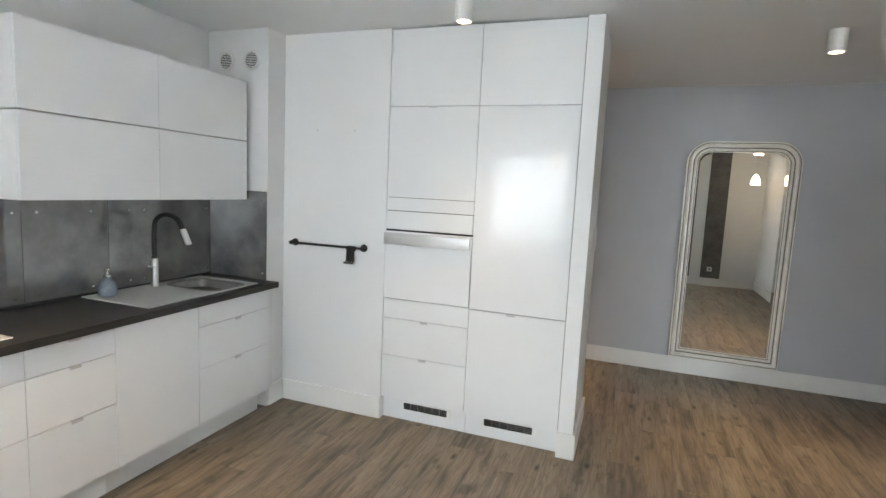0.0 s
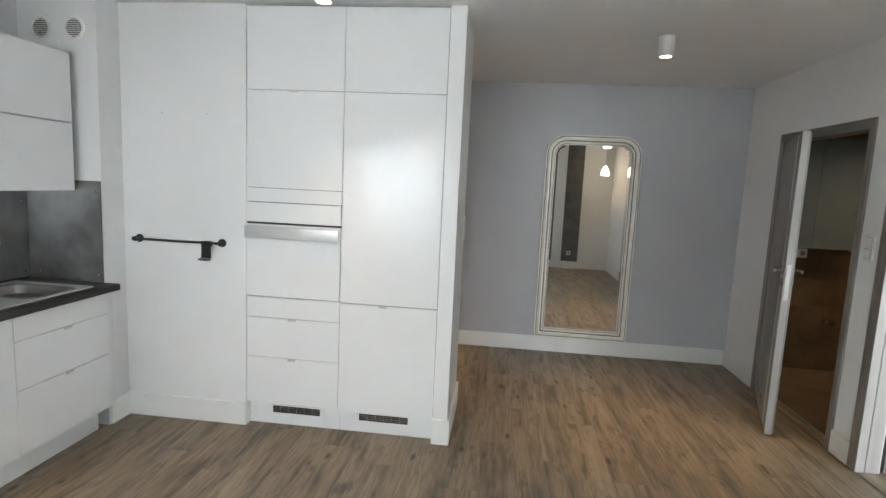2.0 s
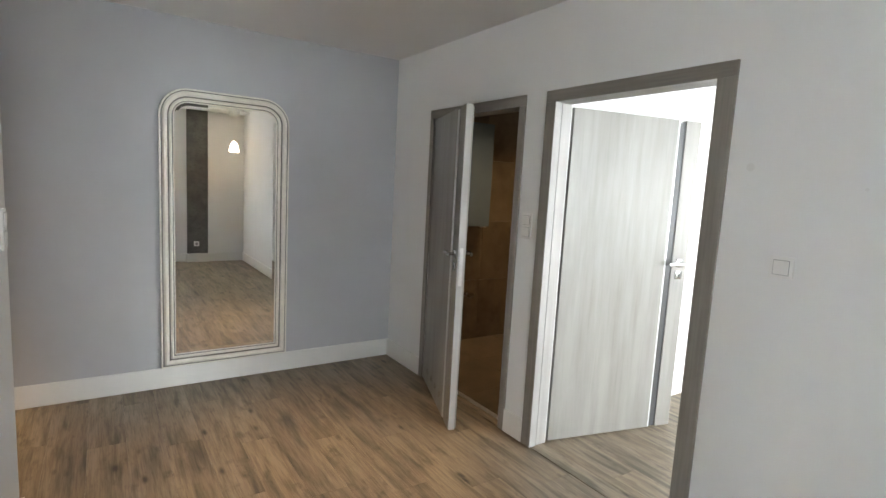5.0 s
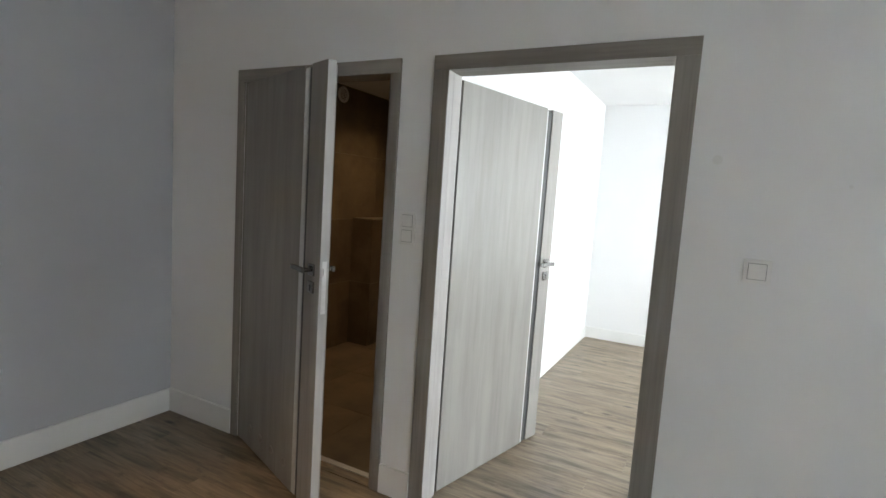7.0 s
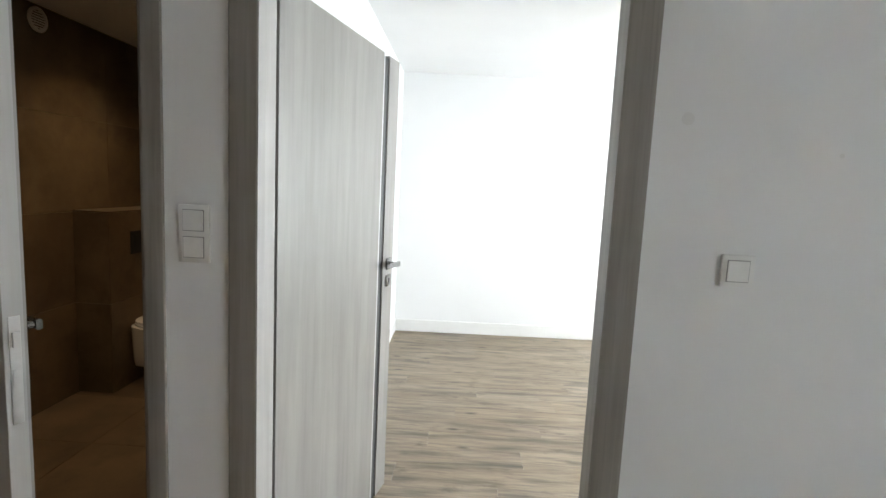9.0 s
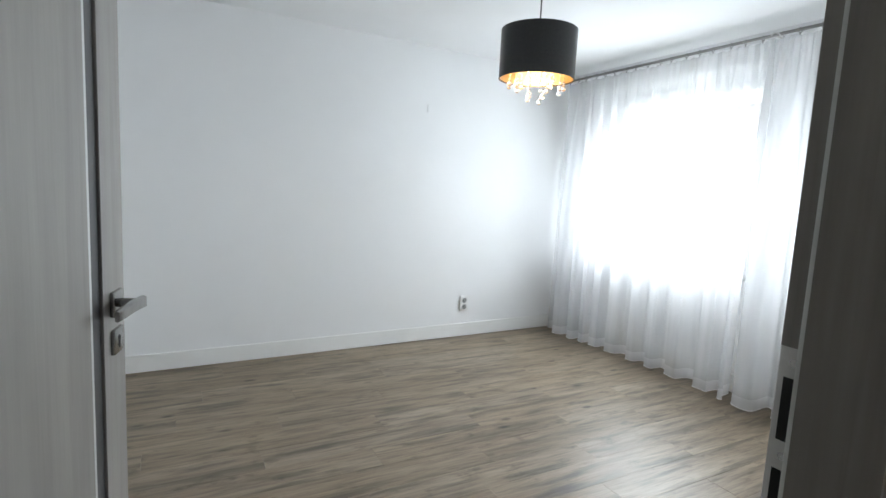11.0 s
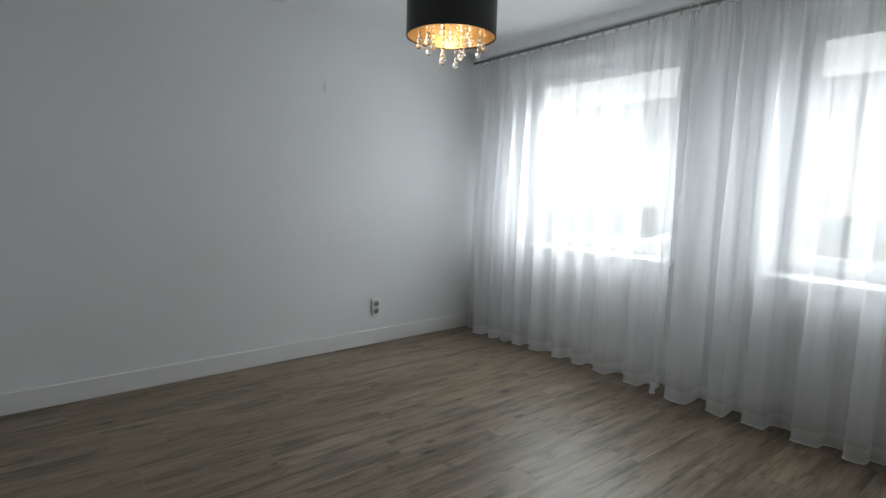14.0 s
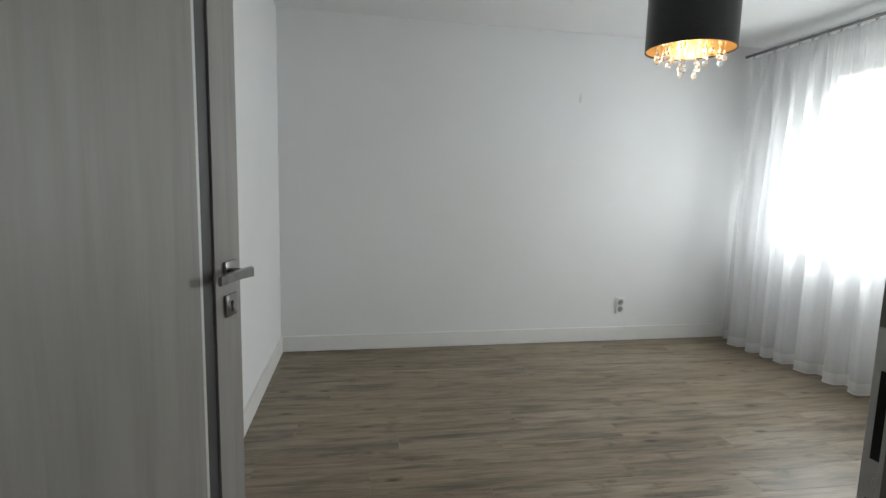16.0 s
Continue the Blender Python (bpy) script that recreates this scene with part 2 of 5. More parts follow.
    for out, lo, hi in (("Value", 0.97, 1.03), ("Saturation", 1.08, 0.94)):
        mr = N("ShaderNodeMapRange")
        mr.inputs["To Min"].default_value, mr.inputs["To Max"].default_value = lo, hi
        L(info, mr.inputs["Value"])
        L(mr.outputs[0], hsv.inputs[out])
    L(col, hsv.inputs["Color"])
    L(hsv.outputs[0], b.inputs["Base Color"])
    rr = N("ShaderNodeMapRange")
    rr.inputs["To Min"].default_value, rr.inputs["To Max"].default_value = 0.30, 0.46
    L(pores.outputs["Fac"], rr.inputs["Value"])
    L(rr.outputs[0], b.inputs["Roughness"])
    bp = N("ShaderNodeBump")
    bp.inputs["Strength"].default_value, bp.inputs["Distance"].default_value = 0.25, 0.002
    L(pores.outputs["Fac"], bp.inputs["Height"])
    L(bp.outputs[0], b.inputs["Normal"])
    return m


PLANK = plank_material()
SCREED = material("floor_screed", (0.05, 0.042, 0.036), (0.035, 0.03, 0.026), (5, 5, 5), 0.9)
BATHTILE = material("brown_stone_tile", (0.090, 0.063, 0.038), (0.160, 0.114, 0.072), (2.6, 2.6, 2.6), 0.35, space="object", jitter=0.08, detail=8, c3=(0.052, 0.038, 0.024), fine=(5, 5, 5), fine_mix=0.5, bump=0.1, bscale=40)
GROUT = material("brown_grout", (0.20, 0.15, 0.10), (0.16, 0.12, 0.08), (20, 20, 20), 0.9)
PORCELAIN = material("white_porcelain", (0.80, 0.79, 0.77), (0.78, 0.77, 0.75), (10, 10, 10), 0.12, coat=0.6)
# Blue-grey base colour stands in for what the mirrored doors reflect.
BLUEGLASS = material("mirror_front_reflection", (0.135, 0.165, 0.185), (0.12, 0.148, 0.168), (2, 2, 2), 0.10, coat=0.8, rvar=0.02)
SHADE = material("black_lamp_fabric", (0.010, 0.010, 0.011), (0.016, 0.016, 0.017), (90, 90, 90), 0.38, bump=0.1, bscale=400)
GOLD = material("gold_foil_lining", (0.80, 0.62, 0.38), (0.70, 0.53, 0.30), (14, 14, 14), 0.38, metal=0.9, rvar=0.08)
PVC = material("white_window_pvc", (0.80, 0.80, 0.80), (0.77, 0.77, 0.77), (9, 9, 9), 0.3)
STONE = material("anthracite_print_wallpaper", (0.085, 0.085, 0.082), (0.14, 0.14, 0.135), (5, 5, 5), 0.6, c3=(0.06, 0.06, 0.058), fine=(14, 14, 30), fine_mix=0.6)
RENDERWALL = material("pale_render", (0.62, 0.62, 0.61), (0.55, 0.55, 0.54), (0.4, 0.4, 0.4), 0.9, bump=0.3, bscale=30)
ROOF = material("grey_roof_tiles", (0.15, 0.15, 0.155), (0.11, 0.11, 0.115), (1.5, 5, 5), 0.7, bump=0.5, bscale=12)
DARKPANE = material("dark_window_pane", (0.06, 0.07, 0.08), (0.09, 0.10, 0.11), (0.6, 0.6, 0.6), 0.1)
LAWN = material("mown_lawn", (0.075, 0.105, 0.045), (0.12, 0.13, 0.07), (1.3, 1.3, 1.3), 0.9, bump=0.6, bscale=25)
LEAF = material("hedge_leaf", (0.045, 0.085, 0.025), (0.10, 0.15, 0.05), (6, 6, 6), 0.6)
SPOTGLOW = glow("downlight_lens", (1.0, 0.88, 0.68), 2.2)
BULB = glow("warm_bulb", (1.0, 0.80, 0.52), 1.0)
PENDANTGLASS = glow("lit_opal_glass", (1.0, 0.82, 0.58), 0.36)


def glass(name, rough=0.0, tint=(1, 1, 1), ior=1.45):
    m = bpy.data.materials.new(name)
    m.use_nodes = True
    b = m.node_tree.nodes["Principled BSDF"]
    b.inputs["Base Color"].default_value = (*tint, 1)
    b.inputs["Transmission Weight"].default_value = 1.0
    b.inputs["Roughness"].default_value = rough
    b.inputs["IOR"].default_value = ior
    return m


# Grey tint added to dim the view outside through the panes.
PANE = glass("grey_tinted_glazing", 0.0, (0.78, 0.80, 0.80))
CRYSTAL = glass("clear_crystal", 0.0, (1, 1, 1), 1.6)


def sheer(name, clear, back=0.3):
    """A woven net: open mesh lets light through, threads scatter it to both sides."""
    m = bpy.data.materials.new(name)
    m.use_nodes = True
    nt = m.node_tree
    nt.nodes.remove(nt.nodes["Principled BSDF"])
    out = nt.nodes["Material Output"]
    tr = nt.nodes.new("ShaderNodeBsdfTransparent")
    tl = nt.nodes.new("ShaderNodeBsdfTranslucent")
    df = nt.nodes.new("ShaderNodeBsdfDiffuse")
    tl.inputs["Color"].default_value = (0.95, 0.955, 0.97, 1)
    df.inputs["Color"].default_value = (0.93, 0.935, 0.95, 1)
    a, b = nt.nodes.new("ShaderNodeMixShader"), nt.nodes.new("ShaderNodeMixShader")
    a.inputs[0].default_value = back
    nt.links.new(tl.outputs[0], a.inputs[1])
    nt.links.new(df.outputs[0], a.inputs[2])
    geo = nt.nodes.new("ShaderNodeNewGeometry")
    n = nt.nodes.new("ShaderNodeTexNoise")
    n.inputs["Scale"].default_value = 7.0
    mp = nt.nodes.new("ShaderNodeMapping")
    mp.inputs["Scale"].default_value = (3.0, 1.0, 0.15)
    nt.links.new(geo.outputs["Position"], mp.inputs[0])
    nt.links.new(mp.outputs[0], n.inputs["Vector"])
    mr = nt.nodes.new("ShaderNodeMapRange")
    mr.inputs["To Min"].default_value, mr.inputs["To Max"].default_value = clear - 0.08, clear + 0.08
    nt.links.new(n.outputs["Fac"], mr.inputs["Value"])
    nt.links.new(mr.outputs[0], b.inputs[0])
    nt.links.new(a.outputs[0], b.inputs[1])
    nt.links.new(tr.outputs[0], b.inputs[2])
    nt.links.new(b.outputs[0], out.inputs["Surface"])
    return m


NET = sheer("white_net_voile", 0.53, 0.36)
HEM = sheer("doubled_net_hem", 0.40, 0.36)
TAPE = sheer("gathered_tape", 0.52, 0.4)
LIVINGNET = sheer("living_room_voile", 0.14, 0.42)


# ---- mesh helpers ----
def add_box(bm, x0, x1, y0, y1, z0, z1, bev=0.0):
    tmp = bmesh.new()
    bmesh.ops.create_cube(tmp, size=1.0, matrix=Matrix.Translation(((x0 + x1) / 2, (y0 + y1) / 2, (z0 + z1) / 2)) @ Matrix.Diagonal((x1 - x0, y1 - y0, z1 - z0, 1)))
    if bev:
        bmesh.ops.bevel(tmp, geom=tmp.edges[:], offset=bev, segments=2, profile=0.6, affect="EDGES")
    me = bpy.data.meshes.new("tmp")
    tmp.to_mesh(me)
    tmp.free()
    bm.from_mesh(me)
    bpy.data.meshes.remove(me)
    return bm


def boxes(*rows, bev=0.0):
    bm = bmesh.new()
    for r in rows:
        add_box(bm, *r, bev=bev)
    return bm


def add_tube(bm, p, q, r, r2=None, seg=16):
    p, q = Vector(p), Vector(q)
    turn = (q - p).to_track_quat("Z", "Y").to_matrix().to_4x4()
    bmesh.ops.create_cone(bm, cap_ends=True, segments=seg, radius1=r, radius2=r if r2 is None else r2, depth=(q - p).length,
                          matrix=Matrix.Translation((p + q) / 2) @ turn)
    return bm


def tube(p, q, r, r2=None, seg=16):
    return add_tube(bmesh.new(), p, q, r, r2, seg)


def add_ball(bm, c, r, sx=1.0, sz=1.0, seg=12):
    bmesh.ops.create_uvsphere(bm, u_segments=seg, v_segments=max(6, seg // 2 + 2), radius=r,
                              matrix=Matrix.Translation(c) @ Matrix.Diagonal((sx, sx, sz, 1)))
    return bm


def loft(loops, cap0=False, cap1=False, closed=True, bm=None):
    bm = bm or bmesh.new()
    rows = [[bm.verts.new(p) for p in loop] for loop in loops]
    n = len(rows[0])
    for a, b in zip(rows, rows[1:]):
        for i in range(n if closed else n - 1):
            j = (i + 1) % n
            bm.faces.new((a[i], a[j], b[j], b[i]))
    if cap0:
        bm.faces.new(rows[0][::-1])
    if cap1:
        bm.faces.new(rows[-1])
    bmesh.ops.recalc_face_normals(bm, faces=bm.faces[:])
    return bm


def lathe(profile, c=(0, 0, 0), seg=24, cap0=False, cap1=False):
    return loft([[(c[0] + r * math.cos(2 * math.pi * k / seg), c[1] + r * math.sin(2 * math.pi * k / seg), c[2] + z) for k in range(seg)]
                 for r, z in profile], cap0, cap1)


def rounded(cx, cy, hx, hy, r, z, seg=6):
    pts = []
    for k, (sx, sy) in enumerate(((1, 1), (-1, 1), (-1, -1), (1, -1))):
        for i in range(seg + 1):
            a = math.pi / 2 * (k + i / seg)
            pts.append((cx + sx * (hx - r) + r * math.cos(a), cy + sy * (hy - r) + r * math.sin(a), z))
    return pts


def sweep(points, r, seg=12):
    """A round tube along a polyline."""
    pts = [Vector(p) for p in points]
    loops = []
    for i, p in enumerate(pts):
        d = (pts[min(i + 1, len(pts) - 1)] - pts[max(i - 1, 0)]).normalized()
        side = d.cross(Vector((0, 1, 0.001))).normalized()
        up = side.cross(d)
        loops.append([p + r * (math.cos(2 * math.pi * k / seg) * side + math.sin(2 * math.pi * k / seg) * up) for k in range(seg)])
    return loft(loops, True, True)


def part(name, bm, mat, parent=None, label="", smooth=False):
    me = bpy.data.meshes.new(name)
    bm.normal_update()
    bm.to_mesh(me)
    bm.free()
    me.materials.append(mat)
    if smooth:
        for p in me.polygons:
            p.use_smooth = True
        me.set_sharp_from_angle(angle=radians(40))
    ob = new(name, me)
    if parent is not None:
        ob.parent = parent
    return tagged(ob, label=label)


def thing(name, label, category, at=(0, 0, 0), group="", turn=0.0):
    ob = new(name)
    ob.empty_display_size = 0.1
    ob.matrix_world = pose(*at, 0, 0, turn)
    return tagged(ob, label, category, group)


def structure(name, bm, mat, label):
    return tagged(part(name, bm, mat), label, kind="structure")


# ---- plan ----
XW, XE, XB = -2.44, 2.61, 6.44        # kitchen wall, door wall, bedroom's far wall
XE2 = 2.725                           # bedroom side of the door wall
YM, YS, YN = 5.50, -0.27, 3.70        # mirror wall, living room's window wall, bedroom's north wall
YSB = -0.385                          # bedroom's window wall
ZC = 2.58                             # ceiling
ZBATH = 2.42
BED_Y0, BED_Y1 = 2.69, 3.60           # clear openings in the door wall
BATH_Y0, BATH_Y1 = 3.935, 4.845
DOOR_H = 2.045

# walls
structure("wall_north", boxes((XW - 0.2, XE, YM, YM + 0.2, 0, ZC)), GREYWALL, "blue-grey painted feature wall behind the tall mirror")
structure("wall_kitchen_west", boxes((XW - 0.2, XW, YS - 0.4, YM, 0, ZC)), WALL, "plain white painted wall behind the kitchen units")
structure("wall_doors", boxes((XE, XE2, YS - 0.4, BED_Y0 - 0.06, 0, ZC), (XE, XE2, BED_Y1 + 0.03, BATH_Y0 - 0.03, 0, ZC), (XE, XE2, BATH_Y1 + 0.03, YM + 0.2, 0, ZC),
                              (XE, XE2, BED_Y0 - 0.06, BED_Y1 + 0.03, DOOR_H + 0.03, ZC), (XE, XE2, BATH_Y0 - 0.03, BATH_Y1 + 0.03, DOOR_H + 0.03, ZC)), WALL,
          "white painted wall with two door openings")
LWX0, LWX1, LWZ0, LWZ1 = -1.55, -0.35, 0.86, 2.36
# Extra opening added out of view to brighten the living room.
LVX0, LVX1 = -0.10, 1.00
structure("wall_south_living", boxes((XW, LWX0, YS - 0.4, YS, 0, ZC), (LWX1, LVX0, YS - 0.4, YS, 0, ZC), (LVX1, XE, YS - 0.4, YS, 0, ZC), (LVX0, LVX1, YS - 0.4, YS, 0, LWZ0), (LVX0, LVX1, YS - 0.4, YS, LWZ1, ZC), (LWX0, LWX1, YS - 0.4, YS, 0, LWZ0), (LWX0, LWX1, YS - 0.4, YS, LWZ1, ZC)), WALL,
          "white painted outer wall with a window behind a net curtain")
structure("wall_pier", boxes((XW, -1.945, 3.26, 4.06, 0, ZC)), WALL, "white painted wall pier beside the worktop")
structure("wall_rail", boxes((-1.945, -1.139, 3.44, 4.06, 0, ZC)), WALL, "white painted wall carrying a black rail")
structure("wall_partition", boxes((0.066, 0.157, 3.436, 4.06, 0, ZC), (-1.139, 0.066, 4.045, 4.06, 0, ZC)), WALL, "thin white partition beside the tall units")
structure("wall_hall", boxes((-1.75, -1.6, 4.06, YM, 0, ZC)), WALL, "white wall at the end of the hall")

# bedroom walls and window openings
W1 = (4.645, 6.25)
W2 = (3.05, 4.055)
WZ0, WZ1 = 0.865, 2.39
# the far wall runs slightly out of square, wider towards the windows
SKEW = Matrix.Translation((XB, YN, 0)) @ Matrix.Rotation(radians(1.7), 4, "Z") @ Matrix.Translation((-XB, -YN, 0))
XC = XB + 0.12                        # its corner at the window wall
structure("wall_bedroom_east", boxes((XB, XB + 0.2, YSB - 0.45, YN + 0.12, 0, ZC)), WALL, "white painted bedroom wall with faint marks").matrix_world = SKEW
structure("wall_bedroom_north", boxes((XE2, XB, YN, YN + 0.12, 0, ZC)), WALL, "white painted bedroom side wall")
structure("wall_bedroom_window", boxes((XE2, W2[0], YSB - 0.45, YSB, 0, ZC), (W2[1], W1[0], YSB - 0.45, YSB, 0, ZC), (W1[1], XC, YSB - 0.45, YSB, 0, ZC),
                                       (W2[0], W2[1], YSB - 0.45, YSB, 0, WZ0), (W1[0], W1[1], YSB - 0.45, YSB, 0, WZ0),
                                       (W2[0], W2[1], YSB - 0.45, YSB, WZ1, ZC), (W1[0], W1[1], YSB - 0.45, YSB, WZ1, ZC)), WALL,
          "white painted outer wall with two deep windows")
structure("ceiling", boxes((XW - 0.2, XB + 0.36, -0.85, YM + 0.2, ZC, ZC + 0.2)), CEIL, "plain white painted ceiling")

# bathroom shell
YBN = 5.585
structure("ceiling_bathroom", boxes((XE2, 5.5, YN + 0.12, YBN, ZBATH, ZBATH + 0.1)), CEIL, "lowered white bathroom ceiling")
bath_wall = structure("wall_bathroom_north", boxes((XE2, 5.5, YBN + 0.008, YBN + 0.2, 0, ZC)), GROUT, "large brown stone-look tiles on the bathroom wall")
bath_east = structure("wall_bathroom_east", boxes((5.5, 5.65, YN + 0.12, YBN + 0.2, 0, ZC)), BATHTILE, "brown tiled bathroom end wall")
bath_south = structure("wall_bathroom_south", boxes((XE2, 5.5, YN + 0.121, YN + 0.14, 0, ZBATH)), BATHTILE, "brown tiled bathroom side wall")

# floors
floor = structure("floor", boxes((XW - 0.2, XB + 0.36, -0.85, YM + 0.2, -0.25, -0.012)), SCREED, "oak-look vinyl plank floor with dark knots")
bath_floor = structure("floor_bathroom", boxes((2.69, 5.5, YN + 0.13, YBN, -0.011, -0.006)), GROUT, "large brown stone-look floor tiles")


# baseboards
def baseboard(name, label, *runs, h=0.148, bev=0.004):
    return structure(name, boxes(*[(x0, x1, y0, y1, 0.001, h) for x0, x1, y0, y1 in runs], bev=bev), TRIM, label)


T = 0.016
baseboard("baseboard_north", "tall white skirting board under the grey wall", (-1.6, XE - T, YM - T, YM))
baseboard("baseboard_doors", "tall white skirting board between the door casings", (XE - T, XE, 4.925, YM), (XE - T, XE, 3.679, 3.852), (XE - T, XE, YS, 2.606))
baseboard("baseboard_rail", "tall white skirting board on the kitchen wall", (-1.945 + T, -1.139, 3.44 - T, 3.44), (-1.139, -1.135, 3.44 - T, 3.50), (-1.945, -1.945 + T, 3.27, 3.44))
baseboard("baseboard_partition", "white skirting wrapped round the partition end", (0.062, 0.157 + T, 3.436 - T, 3.436), (0.157, 0.157 + T, 3.436, 4.06 + T), h=0.16)
baseboard("baseboard_south", "tall white skirting under the living room window", (XW, 1.67, YS, YS + T), (2.035, XE - T, YS, YS + T))
baseboard("baseboard_bedroom_east", "white skirting board under the bare bedroom wall", (XB - T, XB, YSB, YN - T), h=0.125).matrix_world = SKEW
baseboard("baseboard_bedroom_north", "white skirting board along the bedroom side wall", (XE2, XB - T, YN - T, YN), h=0.125)
baseboard("baseboard_bedroom_window", "white skirting board behind the net curtain", (XE2 + T, XC - 0.02, YSB, YSB + T), h=0.135)
baseboard("baseboard_bedroom_west", "white skirting board beside the bedroom door", (XE2, XE2 + T, YSB, 2.53), h=0.125)


# ---- doors ----
def lever(parent, x, y, z, side, toward):
    """Square rosette, lever and key plate on one face of a leaf."""
    h = part("handle", boxes((x - 0.026, x + 0.026, min(y, y + side * 0.009), max(y, y + side * 0.009), z - 0.026, z + 0.026), bev=0.002), HANDLESTEEL, parent, "satin chrome lever handle on a square rosette", True)
    bm = tube((x, y + side * 0.008, z), (x, y + side * 0.05, z), 0.0095)
    n = 8
    loops = []
    for i in range(n + 1):
        u = i / n
        px = x + toward * (-0.012 + 0.135 * u)
        py = y + side * (0.05 - 0.006 * math.sin(u * math.pi / 2))
        hh = 0.0105 - 0.002 * u
        ww = 0.007 if i < n else 0.004
        loops.append([(px, py + ww * a, z + hh * b + 0.002 * math.sin(u * 3)) for a, b in ((1, 1), (0.0, 1.25), (-1, 1), (-1, -1), (0.0, -1.25), (1, -1))])
    loft(loops, True, True, bm=bm)
    part("lever", bm, HANDLESTEEL, h, smooth=True)
    k = part("key_plate", boxes((x - 0.026, x + 0.026, min(y, y + side * 0.008), max(y, y + side * 0.008), z - 0.105, z - 0.053), bev=0.002), HANDLESTEEL, parent, "square satin chrome key plate", True)
    bm = boxes((x - 0.0035, x + 0.0035, y + side * 0.0085 - 0.0004, y + side * 0.0085 + 0.0004, z - 0.094, z - 0.078))
    add_tube(bm, (x, y + side * 0.0081, z - 0.074), (x, y + side * 0.0089, z - 0.074), 0.006)
    part("keyhole", bm, VOID, k)
    return h


def door_leaf(name, label, hinge, turn, width, handle_z, stile, strip, vents=False, lever_turn=1):
    """A leaf along +x from its hinge; its front face looks to -y."""
    d = thing(name, label, "door", hinge, turn=turn)
    d["kind"] = "structure"
    t = 0.040
    s0, s1 = width - stile - 0.062, width - stile
    part("leaf_panel", boxes((0.0, s0, 0.0, t, 0.008, 2.035), bev=0.0015), DOORWOOD, d)
    part("lock_stile", boxes((s1, width, 0.0, t, 0.008, 2.035), bev=0.0015), DOORWOOD, d)
    part("metal_inlay", boxes((s0, s0 + strip, 0.001, t + 0.011, 0.012, 2.022)), INLAY, d, "aluminium inlay strip")
    part("inlay_groove", boxes((s0 + strip, s1, 0.006, t + 0.004, 0.012, 2.022)), GROOVE, d, "dark recessed groove beside the inlay")
    part("rebate_lip", boxes((0.004, s0, t, t + 0.012, 0.012, 2.022), (s1, width - 0.012, t, t + 0.012, 0.012, 2.022)), DOORWOOD, d)
    part("edge_band", boxes((width, width + 0.0012, 0.001, t - 0.001, 0.010, 2.033)), LINING, d, "pale edge band")
    for side, y in ((-1, 0.0), (1, t + 0.012)):
        lever(d, width - 0.5 * stile, y, handle_z, side, -lever_turn)
    lock = part("lock_plate", boxes((width + 0.0012, width + 0.0035, 0.010, 0.032, handle_z - 0.19, handle_z + 0.045), bev=0.0008), STEEL, d, "steel mortice lock face plate")
    part("latch", boxes((width + 0.003, width + 0.010, 0.014, 0.028, handle_z - 0.02, handle_z + 0.012)), STEEL, lock)
    part("bolt", boxes((width + 0.003, width + 0.005, 0.014, 0.028, handle_z - 0.105, handle_z - 0.070)), STEEL, lock)
    for hz in (0.22, 1.10, 1.80):
        part("hinge", tube((-0.006, t * 0.5, hz), (-0.006, t * 0.5, hz + 0.075), 0.0075), CHROME, d, smooth=True)
    if vents:
        for k in range(4):
            vx = 0.17 + 0.145 * k
            ring = part("vent_ring", lathe([(0.022, 0.0), (0.024, 0.002), (0.024, 0.004), (0.018, 0.004), (0.017, -0.004)], seg=20), FRAMEWOOD, d, "round wood-coloured door vent", True)
            ring.matrix_local = pose(vx, 0.0, 0.12, 90, 0, 0)
            part("vent_mesh", lathe([(0.0005, 0.0005), (0.0175, 0.0005)], seg=16), FRAMEWOOD, ring)
    return d


